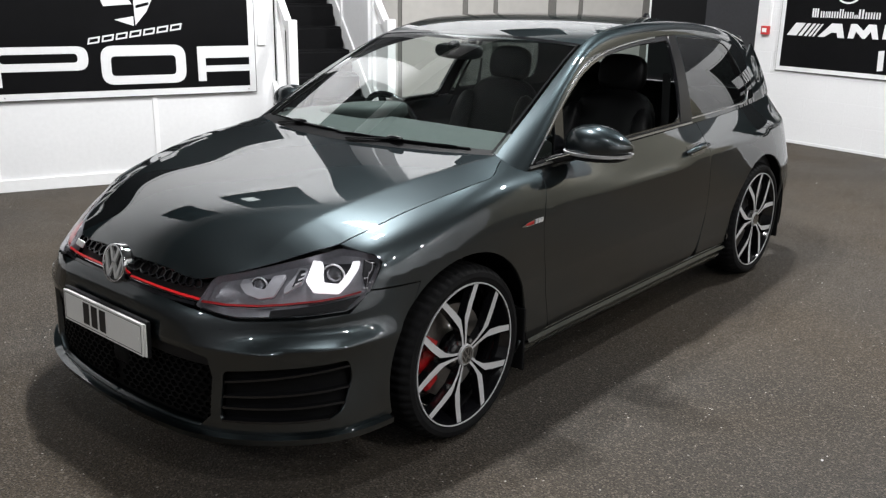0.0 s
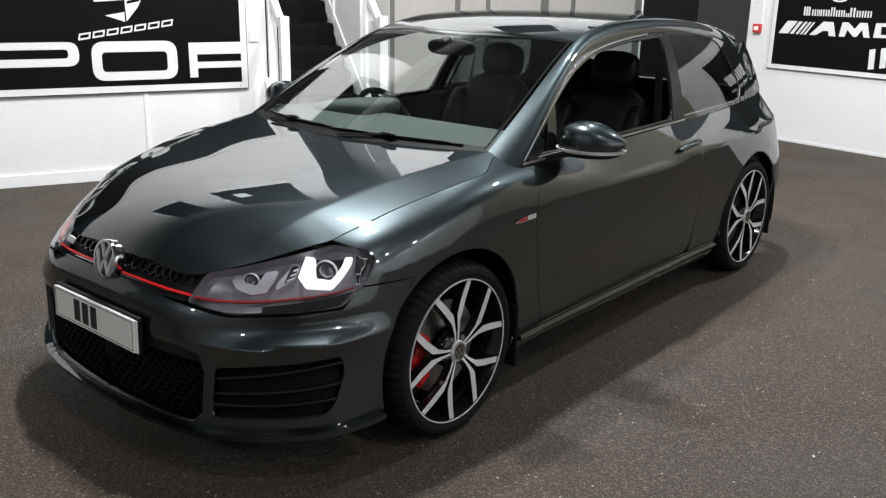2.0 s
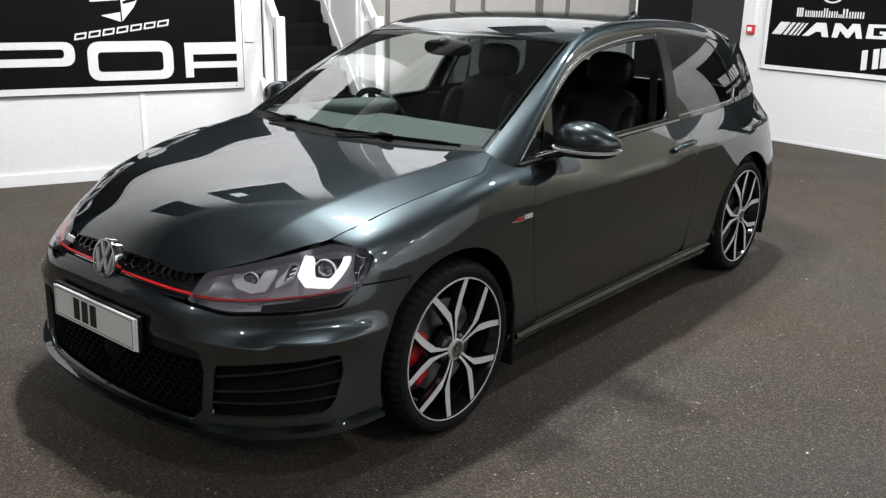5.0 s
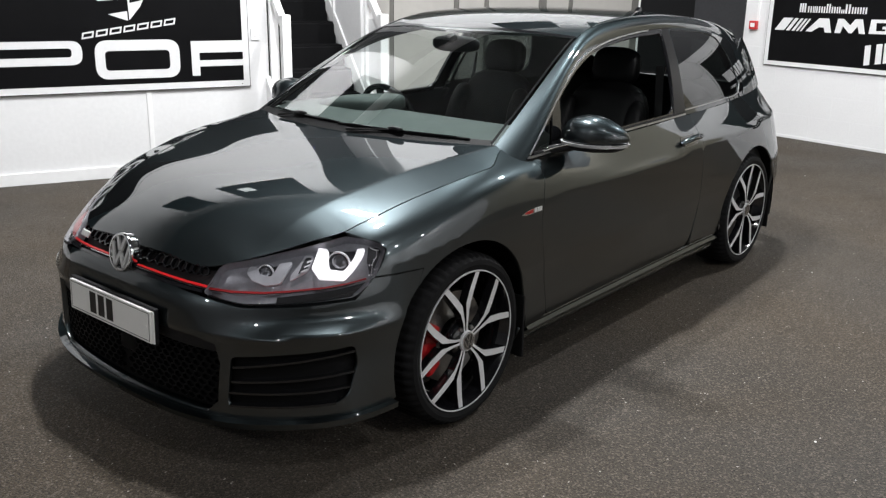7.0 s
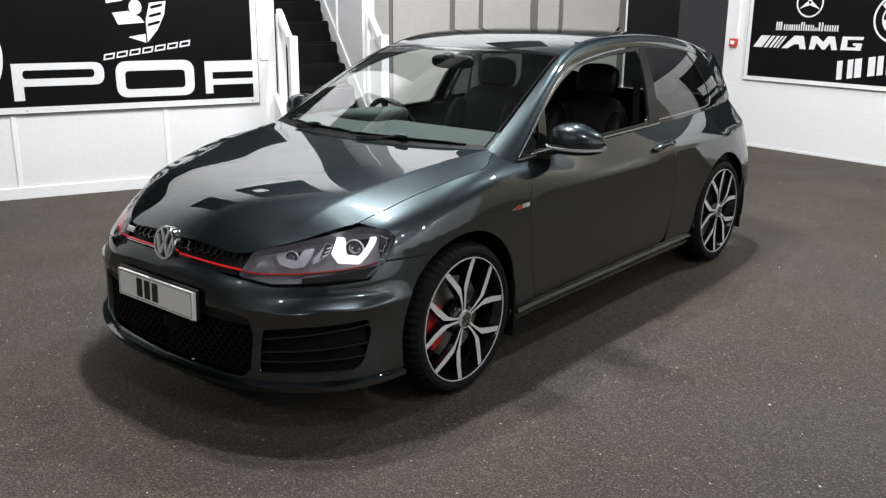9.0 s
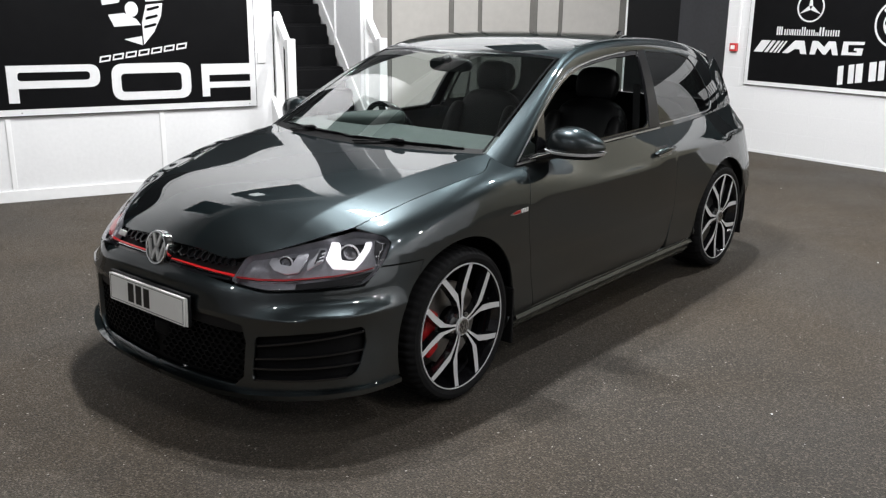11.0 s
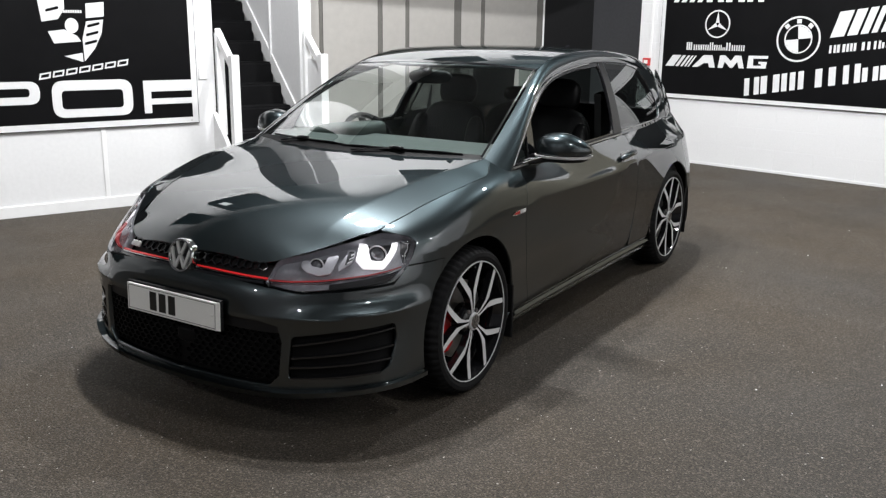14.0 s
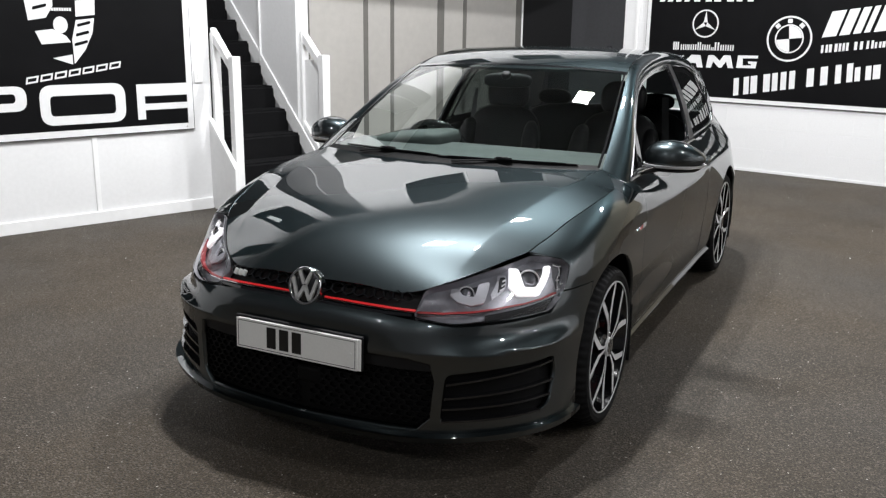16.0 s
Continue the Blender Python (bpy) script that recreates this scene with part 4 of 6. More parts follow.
panel("intake_brow", FLANK, [(FRONT - 0.02, 0.484)] + nose((0.30, 0.484), (0.42, 0.482), (0.501, 0.465), (0.495, 0.43), (0.26, 0.432)) + [(FRONT - 0.02, 0.432)], BLACK_PLASTIC, lower_intake, both=True, step=0.05, gap=0, lip=0.03, lift=-0.016)
for m in (False, True):
    v = panel("bumper_vent", FLANK, inset(vent, -0.004), MESH_BLACK, car, "black corner vent with three slats", step=0.04, gap=0, lip=0, lift=-0.030, mirror=m)
    for z0, z1, x0, x1 in ((0.388, 0.440, 0.548, 0.838), (0.337, 0.371, 0.542, 0.838), (0.298, 0.323, 0.536, 0.835)):
        path = nose(*[(x0 + (x1 - x0) * k / 9, z0 + (z1 - z0) * k / 9) for k in range(10)])
        strip("slat", FLANK, path, 0.0036, BLACK_GLOSS, v, -0.004, 0.028, mirrors=(m,))
    strip("vent_lip", FLANK, nose(*[(0.535 + 0.28 * k / 9, 0.254 + 0.022 * k / 9) for k in range(10)]), 0.0035, BLACK_GLOSS, v, 0.001, 0.03, mirrors=(m,))
splitter = [(s, float(bumper_foot(s)[0]) - 0.003) for s in np.linspace(FRONT, -1.70, 26)]
for m in (False, True):
    strip("splitter", FLANK, splitter, [0.009] * 26, PAINT, car, 0.026, 0.07, "painted lower lip under the bumper", mirrors=(m,))
strip("tow_cover", FLANK, nose((0.525, 0.560), (0.585, 0.562)), 0.0012, BLACK_PLASTIC, car, 0.0006, 0.002, mirrors=(False,))

# round badge on the nose
badge = new("badge")
badge.parent = car
badge.matrix_basis = pose(0, -2.150, 0.673, -12, 0, 0) @ pose(0, 0, 0, 0, 0, -90)
badge["label"] = "round chrome badge with zigzag bars"
part("badge_back", lathe(bmesh.new(), [(0.0005, 0.0), (0.060, 0.0), (0.066, -0.004), (0.067, -0.03), (0.0005, -0.03)], 48, closed=False), BLACK_GLOSS, badge, smooth=True)
part("badge_ring", lathe(bmesh.new(), [(0.069, -0.004), (0.0685, 0.006), (0.066, 0.009), (0.060, 0.009), (0.057, 0.005), (0.057, -0.003), (0.069, -0.022)], 56), CHROME, badge, smooth=True, angle=50)
for a, b in ROUNDEL:
    bm = bmesh.new()
    stroke_bar(bm, Vector((0.008, -a[0] * 0.061, a[1] * 0.061)), Vector((0.008, -b[0] * 0.061, b[1] * 0.061)), 0.0125, 0.008)
    part("badge_bar", bm, BADGE_SILVER, badge)

# plate: its characters are kept as bars
number_plate = new("number_plate")
number_plate.parent = car
number_plate.matrix_basis = pose(-0.002, -2.205, 0.478, -2, 0, 0)
number_plate["label"] = "white front plate with three dark bars"
part("holder", boxed(-0.271, 0.271, -0.004, 0.012, -0.060, 0.064, 0.004), BLACK_PLASTIC, number_plate)
part("backing_plate", boxed(-0.255, 0.270, -0.008, -0.0045, -0.058, 0.056, 0.0015), WHITE_PLATE, number_plate)
part("front_plate", boxed(-0.262, 0.258, -0.013, -0.0085, -0.058, 0.055, 0.0018), WHITE_PLATE, number_plate)
bm = bmesh.new()
for x0, x1, z0, z1 in ((-0.254, 0.250, 0.046, 0.048), (-0.254, 0.250, -0.051, -0.049), (-0.254, -0.252, -0.049, 0.046), (0.248, 0.250, -0.049, 0.046)):
    box(bm, x0, x1, -0.0136, -0.0128, z0, z1)
part("plate_border", bm, INK, number_plate)
for x in (-0.105, -0.050, 0.005):
    part("plate_bar", boxed(x - 0.020, x + 0.020, -0.0140, -0.0128, -0.040, 0.038, 0.0003), INK, number_plate)
for x in (0.232,):
    part("plate_screw", lathe(bmesh.new(), [(0.0005, 0.002), (0.004, 0.002), (0.005, 0.0), (0.0005, 0.0)], 10, closed=False), WHITE_PLATE, number_plate).matrix_basis = pose(x, -0.0132, 0.0, 0, 0, -90)


# ---------------------------------------------------------------- headlamps
def headlamp(m):
    lamp = panel("headlamp", FLANK, LAMP_ROUND, LENS_GREY, car, "clear headlamp with lit daytime light and red stripe", step=0.03, gap=0.002, lip=0, lift=-0.036, mirror=m)
    v, f, n = skin(FLANK, LAMP_ROUND, step=0.02, gap=0.0025, lip=0.04, mirror=m)
    rimless = [q for q in f if len(q) == 4]
    solid("lamp_wall", v, [q[::-1] for q in rimless], LENS_GREY, lamp, smooth=False)
    panel("lens", FLANK, LAMP_ROUND, CLEAR_LENS, lamp, "clear lens", step=0.025, gap=0.0025, lip=0.0, lift=-0.001, mirror=m)
    panel("lamp_rim", FLANK, LAMP_ROUND, BLACK_GLOSS, lamp, step=0.02, gap=0.0028, lip=0.0, lift=-0.0035, mirror=m, holes=[inset(LAMP_ROUND, 0.0036)])
    # lit horseshoe
    shoe = [(-1.978, 0.760), (-1.996, 0.708), (-1.948, 0.674), (-1.859, 0.664), (-1.833, 0.690), (-1.776, 0.760), (-1.819, 0.758), (-1.872, 0.693), (-1.928, 0.700), (-1.946, 0.730), (-1.943, 0.758)]
    panel("daytime_light", FLANK, rounded(shoe, 0.008), DRL_GLOW, lamp, "lit white horseshoe light", step=0.02, gap=0, lip=0.012, lift=-0.020, mirror=m)
    # unlit inner horseshoe
    hook = [(-2.171, 0.706), (-2.176, 0.686), (-2.156, 0.664), (-2.113, 0.655), (-2.069, 0.662), (-2.058, 0.724), (-2.092, 0.718), (-2.105, 0.680), (-2.14, 0.686), (-2.15, 0.706)]
    panel("inner_reflector", FLANK, rounded(hook, 0.006), LAMP_SILVER, lamp, "silver inner reflector", step=0.02, gap=0, lip=0.012, lift=-0.020, mirror=m)
    for nm, bowl in (("lamp_bowl", [(-1.955, 0.756), (-1.955, 0.715), (-1.935, 0.694), (-1.868, 0.686), (-1.815, 0.756)]), ("lamp_bowl", [(-2.158, 0.704), (-2.146, 0.682), (-2.102, 0.676), (-2.086, 0.718)])):
        panel(nm, FLANK, bowl, LAMP_DARK, lamp, step=0.03, gap=0, lip=0, lift=-0.031, mirror=m)
    wing = [(-2.04, 0.716), (-2.025, 0.744), (-1.998, 0.744), (-2.005, 0.700), (-2.045, 0.672), (-2.052, 0.690)]
    panel("side_reflector", FLANK, rounded(wing, 0.005), LAMP_SILVER, lamp, step=0.02, gap=0, lip=0.01, lift=-0.028, mirror=m)
    for s, z, r in ((-1.905, 0.722, 0.030), (-2.128, 0.695, 0.022)):
        p, nn = FLANK(np.array([s]), np.array([z]))
        c, d = Vector(p[0] - 0.036 * nn[0]), Vector((0.45, -0.86, 0.15)).normalized()
        if m:
            c.x, d.x = -c.x, -d.x
        bm = lathe(bmesh.new(), [(0.0005, 0.016), (r * 0.5, 0.013), (r * 0.85, 0.004), (r, -0.002), (r * 1.15, 0.002), (r * 1.2, -0.02)], 24, closed=False)
        bmesh.ops.transform(bm, matrix=Matrix.Translation(c) @ d.to_track_quat("X", "Z").to_matrix().to_4x4(), verts=bm.verts)
        part("projector", bm, PROJECTOR, lamp, "dark glass projector lens", smooth=True)
        ring = lathe(bmesh.new(), [(r * 1.16, 0.004), (r * 1.30, 0.006), (r * 1.34, -0.004), (r * 1.16, -0.004)], 28)
        bmesh.ops.transform(ring, matrix=Matrix.Translation(c) @ d.to_track_quat("X", "Z").to_matrix().to_4x4(), verts=ring.verts)
        part("projector_ring", ring, SILVER, lamp, "silver lens ring", smooth=True)
    path = [(-2.305, 0.633), (-2.20, 0.632), (-2.10, 0.635), (-2.025, 0.640), (-1.923, 0.646), (-1.85, 0.653), (-1.778, 0.663)]
    strip("lamp_stripe", FLANK, path, 0.0026, RED_STRIPE, lamp, -0.010, 0.02, "red stripe", mirrors=(m,))
    strip("stripe_edge", FLANK, [(s, z - 0.0046) for s, z in path], 0.0010, CHROME, lamp, -0.010, 0.01, mirrors=(m,))
    low = [(-2.06, 0.604), (-1.96, 0.604), (-1.83, 0.612), (-1.775, 0.652), (-1.92, 0.636), (-2.06, 0.626)]
    panel("lamp_trough", FLANK, low, BLACK_PLASTIC, lamp, step=0.03, gap=0, lip=0, lift=-0.022, mirror=m)
    end = [(-1.758, 0.672), (-1.722, 0.712), (-1.690, 0.748), (-1.700, 0.762), (-1.752, 0.768), (-1.776, 0.720)]
    panel("lamp_end", FLANK, rounded(end, 0.006), LAMP_DARK, lamp, step=0.03, gap=0, lip=0, lift=-0.033, mirror=m)
    strip("end_line", FLANK, [(-1.752, 0.678), (-1.745, 0.712), (-1.722, 0.730), (-1.712, 0.752)], 0.0016, SILVER, lamp, -0.028, 0.006, mirrors=(m,))
    strip("end_line", FLANK, [(-1.742, 0.764), (-1.722, 0.755), (-1.700, 0.752)], 0.0016, SILVER, lamp, -0.028, 0.006, mirrors=(m,))
    # dark hollow and facets of the middle reflector
    dark = [(-2.030, 0.722), (-2.020, 0.738), (-2.004, 0.738), (-2.008, 0.704), (-2.030, 0.690)]
    panel("reflector_hollow", FLANK, rounded(dark, 0.004), LAMP_DARK, lamp, step=0.02, gap=0, lip=0, lift=-0.026, mirror=m)
    for k in range(3):
        strip("facet", FLANK, [(-2.024 + 0.004 * k, 0.697 + 0.014 * k), (-2.008 + 0.002 * k, 0.705 + 0.012 * k)], 0.0022, SILVER, lamp, -0.024, 0.004, mirrors=(m,))
    for k in range(7):
        s = -1.765 + 0.012 * (k % 4)
        z = 0.672 + 0.016 * (k // 2)
        p, nn = FLANK(np.array([s]), np.array([z]))
        c = Vector(p[0] - 0.018 * nn[0])
        if m:
            c.x = -c.x
        bm = bmesh.new()
        bmesh.ops.create_icosphere(bm, subdivisions=1, radius=0.0035, matrix=Matrix.Translation(c))
        part("reflector_dot", bm, SILVER, lamp, smooth=True)
    return lamp


for m in (False, True):
    headlamp(m)
    # painted shelf of the bumper under the lamp
    path = [(s, z) for s, z in zip(np.linspace(LAMP[0][0] + 0.022, LAMP[3][0], 24), np.interp(np.linspace(LAMP[0][0] + 0.022, LAMP[3][0], 24), [q[0] for q in LAMP[:4]], [q[1] for q in LAMP[:4]]))]
    a, b = np.array([q[0] for q in path]), np.array([q[1] for q in path])
    lo, up = FLANK(a, b - 0.002), FLANK(a, b + 0.015)
    v = np.concatenate([lo[0] - 0.001 * lo[1], up[0] - 0.024 * up[1]]) * ((-1, 1, 1) if m else (1, 1, 1))
    f = [(i, i + 1, 25 + i, 24 + i) for i in range(23)]
    solid("bumper_shelf", v, [q[::-1] for q in f] if m else f, PAINT, front_bumper)


# ---------------------------------------------------------------- flank details
def door_mirror(m):
    sx = -1 if m else 1
    mir = new("door_mirror")
    mir.parent = car
    mir.matrix_basis = Matrix.Identity(4)
    mir["label"] = "grey door mirror with a clear indicator strip"

    def shell(half, centre, power, zmin, zmax, taper=0.22):
        bm = bmesh.new()
        bmesh.ops.create_cube(bm, size=2.0)
        bmesh.ops.subdivide_edges(bm, edges=bm.edges, cuts=9, use_grid_fill=True)
        for v in bm.verts:
            c = v.co
            k = (abs(c.x) ** power + abs(c.y) ** power + abs(c.z) ** power) ** (1 / power)
            q = Vector((c.x / k, c.y / k, c.z / k))
            t = 1 - taper * max(0.0, q.x) ** 1.5
            z = min(max(q.z * t, zmin), zmax)
            sweep = 0.35 * max(0.0, q.x) ** 2
            yy = q.y if q.y < 0 else q.y * 0.55
            v.co = Vector((sx * (centre[0] + half[0] * q.x), centre[1] + half[1] * (yy * (1 - 0.25 * max(0.0, q.x)) + sweep), centre[2] + half[2] * z))
        bmesh.ops.recalc_face_normals(bm, faces=bm.faces)
        return bm

    c = (0.930, -0.575, 1.000)
    part("cover", shell((0.134, 0.100, 0.084), c, 2.5, -0.24, 2.0, 0.48), PAINT, mir, "grey painted cover", smooth=True, angle=50)
    part("indicator", shell((0.137, 0.105, 0.084), c, 2.8, -0.42, -0.26, 0.22), SILVER, mir, "pale indicator strip", smooth=True, angle=50)
    part("base", shell((0.129, 0.099, 0.084), c, 2.8, -0.62, -0.20, 0.22), BLACK_PLASTIC, mir, smooth=True, angle=50)
    g = rounded_box((0.098, 0.004, 0.046), Matrix.Translation((sx * 0.928, -0.520, 1.008)))
    part("mirror_glass", g, CHROME, mir, smooth=True)
    bm = bmesh.new()
    tube(bm, [(sx * 0.775, -0.735, 0.935), (sx * 0.815, -0.69, 0.950), (sx * 0.87, -0.63, 0.958), (sx * 0.92, -0.60, 0.965)], [0.022, 0.021, 0.020, 0.02], 12, squash=0.8)
    part("stalk", bm, BLACK_PLASTIC, mir, smooth=True, angle=70)
    bm = bmesh.new()
    tube(bm, [(sx * 0.792, -0.775, 0.943), (sx * 0.825, -0.715, 0.960), (sx * 0.865, -0.665, 0.972)], [0.008, 0.010, 0.007], 8, squash=0.7)
    part("stalk_trim", bm, CHROME, mir, smooth=True, angle=70)


for m in (False, True):
    door_mirror(m)
    door = doors[1 if m else 0]
    sx = -1 if m else 1
    panel("handle_cup", FLANK, rounded([(0.362, 0.818), (0.362, 0.868), (0.530, 0.872), (0.530, 0.822)], 0.024), BLACK_GLOSS, door, step=0.02, gap=0, lip=0, lift=0.0012, mirror=m)
    pts = []
    for s, z, l in ((0.345, 0.838, 0.004), (0.365, 0.840, 0.022), (0.42, 0.844, 0.034), (0.48, 0.847, 0.032), (0.53, 0.849, 0.020), (0.548, 0.850, 0.004)):
        q = on_flank(s, z, l)
        pts.append((sx * q.x, q.y, q.z))
    part("door_handle", tube(bmesh.new(), pts, [0.012, 0.018, 0.019, 0.019, 0.018, 0.012], 12, squash=0.75), PAINT, door, "painted pull handle", smooth=True, angle=70)
    pts2 = []
    for s, z, l in ((0.352, 0.828, 0.016), (0.43, 0.833, 0.037), (0.53, 0.839, 0.026)):
        q = on_flank(s, z, l)
        pts2.append((sx * q.x, q.y, q.z))
    part("handle_trim", tube(bmesh.new(), pts2, 0.0035, 8), CHROME, door, "chrome handle trim", smooth=True)
    # side badge: red and silver slanted bars
    fen = fenders[1 if m else 0]
    strip("side_badge", FLANK, [(-1.022, 0.7485), (-0.985, 0.750), (-0.940, 0.7525)], [0.001, 0.0085, 0.0105], CHROME, fen, 0.004, 0.004, "silver side badge with red bar", mirrors=(m,))
    strip("badge_red", FLANK, [(-1.000, 0.7505), (-0.975, 0.752), (-0.946, 0.7535)], [0.001, 0.0055, 0.0065], RED, fen, 0.0055, 0.003, mirrors=(m,))
    for s in (-0.927, -0.908, -0.890):
        strip("badge_bar", FLANK, [(s - 0.007, 0.7525), (s + 0.007, 0.7535)], 0.0085, SIGN_WHITE, fen, 0.0045, 0.004, mirrors=(m,))
    # bright line under the windows, black seals round them
    strip("belt_trim", HOUSE, belt(-0.872, 0.52, 26, 0.004), 0.0038, TRIM_SATIN, door, 0.008, 0.012, "satin chrome window line", mirrors=(m,))
    strip("belt_seal", HOUSE, belt(-0.83, 0.52, 26, 0.014), 0.005, BLACK_PLASTIC, door, 0.004, 0.012, mirrors=(m,))
    q = quarters[1 if m else 0]
    strip("window_line", HOUSE, [(y, z - 0.008) for y, z in QUARTER_GLASS[:5]], 0.0028, TRIM_SATIN, q, 0.004, 0.008, mirrors=(m,))
    outer = [(-0.855, 0.934)] + belt(-0.80, 0.41, 12, 0.0) + [(0.562, 1.366)] + list(reversed(window_line(0.012, 0.670, 28)))
    hole = [(-0.612, 0.964)] + belt(-0.56, 0.365, 8, 0.024) + [(0.422, 1.0), (0.540, 1.335), (0.53, 1.350)] + list(reversed(window_line(0.225, 0.595, 20, -0.018)))
    ql = [(-0.822, 0.956), (-0.682, 0.962), (-0.628, 1.078)]
    panel("window_frame", HOUSE, outer, BLACK_GLOSS, door, "black window frame", step=0.04, gap=0, lip=0.014, lift=-0.004, mirror=m, holes=[hole, ql])
    for t0, t1 in ((0.02, 0.64),):
        yz = window_line(t0, t1, 30, -0.004)
        strip("frame_trim", HOUSE, yz, 0.0024, TRIM_SATIN, door, 0.004, 0.006, "thin bright frame line", mirrors=(m,))
    strip("sill_edge", FLANK, [(y, 0.186) for y in np.linspace(-0.95, 0.95, 20)], 0.010, BLACK_GLOSS, sills[1 if m else 0], 0.010, 0.02, mirrors=(m,))
    # ledge along the skirt, its top tipped upwards
    a = np.linspace(-0.90, 0.94, 40)
    up, mid, dn = FLANK(a, 0 * a + 0.256), FLANK(a, 0 * a + 0.241), FLANK(a, 0 * a + 0.228)
    v = np.concatenate([up[0] + 0.001 * up[1], mid[0] + np.array((0.015, 0, -0.001)), dn[0]]) * ((-1, 1, 1) if m else (1, 1, 1))
    f = [(r * 40 + i, r * 40 + i + 1, r * 40 + 41 + i, r * 40 + 40 + i) for r in (1, 0) for i in range(39)]
    solid("skirt_ledge", v, f if m else [q[::-1] for q in f], PAINT, sills[1 if m else 0], smooth=False)
    for y0, nm in ((-0.945, "front"), (1.685, "rear")):
        bm = bmesh.new()
        w0, w1 = (0.70, 0.876) if nm == "front" else (0.70, 0.865)
        box(bm, min(sx * w0, sx * w1), max(sx * w0, sx * w1), y0 - 0.006, y0 + 0.006, 0.14 if nm == "front" else 0.15, 0.40 if nm == "front" else 0.42, 0.004)
        part("mud_flap", bm, RUBBER, car, "black rubber mud flap", smooth=False)
    # wheel-arch liners and their black edges
    for c in (ARCH_F, ARCH_R):
        bm = bmesh.new()
        n = 30
        a = [[bm.verts.new((sx * x, c[0] + 0.393 * math.cos(radians(-14 + 208 * k / n)), c[1] + 0.393 * math.sin(radians(-14 + 208 * k / n)))) for k in range(n + 1)] for x in (0.868, 0.60)]
        for k in range(n):
            bm.faces.new((a[0][k], a[0][k + 1], a[1][k + 1], a[1][k]))
        back = [bm.verts.new(v.co) for v in a[1]]
        hub = bm.verts.new((sx * 0.60, c[0], c[1] - 0.09))
        for k in range(n):
            bm.faces.new((back[k], back[k + 1], hub))
        part("wheel_arch_liner", bm, MESH_BLACK, car, smooth=False)

# brake calipers
for x, y, s in ((0.884, -1.3155, 1), (-0.872, -1.3155, -1)):
    cal = new("brake_caliper")
    cal.parent = car
    cal.matrix_basis = pose(x, y, 0.3275, 0, 0, 0 if s > 0 else 180)
    cal["label"] = "red painted brake caliper"
    n, rows = 12, []
    bm = bmesh.new()
    for k in range(n + 1):
        a = radians(180 * (1 if s > 0 else 0) + (-34 + 68 * k / n))
        ca, sa = math.cos(a), math.sin(a)
        rows.append([bm.verts.new((o, r * ca, r * sa)) for r, o in ((0.118, -0.052), (0.128, -0.045), (0.178, -0.045), (0.192, -0.055), (0.192, -0.115), (0.118, -0.115))])
    for p, q in zip(rows, rows[1:]):
        for i in range(6):
            bm.faces.new((p[i], p[(i + 1) % 6], q[(i + 1) % 6], q[i]))
    bm.faces.new(rows[0])
    bm.faces.new(rows[-1][::-1])
    bmesh.ops.recalc_face_normals(bm, faces=bm.faces)
    part("caliper_body", bm, RED, cal, smooth=True, angle=35)
    for dz in (-0.045, 0.045):
        part("caliper_rib", boxed(-0.049, -0.043, (-0.185 if s > 0 else 0.125), (-0.125 if s > 0 else 0.185), dz - 0.012, dz + 0.012, 0.003), RED, cal)

# underside
bm = bmesh.new()
box(bm, -0.60, 0.60, -2.05, 1.96, 0.17, 0.21)
box(bm, -0.79, 0.79, -0.93, 0.93, 0.172, 0.205)
part("underbody", bm, BLACK_PLASTIC, car, "black underbody")
part("engine_cover", boxed(-0.54, 0.54, -1.92, -0.98, 0.25, 0.58, 0.03), BLACK_PLASTIC, car, "black engine bay filler")
part("boot_floor", boxed(-0.60, 0.60, 0.95, 1.90, 0.25, 0.50, 0.02), DARK_TRIM, car)

# scuttle, wipers, seals
panel("scuttle", SCREEN, [(-0.97, -0.10), (0.97, -0.10), (0.985, 0.018), (-0.985, 0.018)], MESH_BLACK, car, "black plastic scuttle below the windscreen", step=0.06, gap=0, lip=0, lift=0.002)
part("scuttle_fill", boxed(-0.62, 0.62, -1.06, -0.86, 0.80, 0.955), MESH_BLACK, car)
for sx in (-1, 1):
    strip("screen_seal", SCREEN, [(sx * 0.972, v) for v in np.linspace(0, 1, 20)], 0.001, BLACK_GLOSS, car, 0.002, 0.004, mirrors=(False,))
v = np.linspace(0.0, 1.0, 16)
for sx in (-1, 1):
    pa = [(sx * 0.985, t) for t in v]
    a, n = SCREEN(np.array([p[0] for p in pa]), np.array([p[1] for p in pa]))
    b, n2 = SCREEN(np.array([p[0] - sx * 0.014 for p in pa]), np.array([p[1] for p in pa]))
    vv = np.concatenate([a + 0.003 * n, b + 0.003 * n2])
    k = len(pa)
    solid("screen_border", vv, [(i, i + 1, k + i + 1, k + i) for i in range(k - 1)], BLACK_GLOSS, windscreen, "black screen border")
panel("screen_top_band", SCREEN, [(-0.985, 0.965), (0.985, 0.965), (0.985, 1.0), (-0.985, 1.0)], BLACK_GLOSS, windscreen, step=0.05, gap=0, lip=0, lift=0.003)


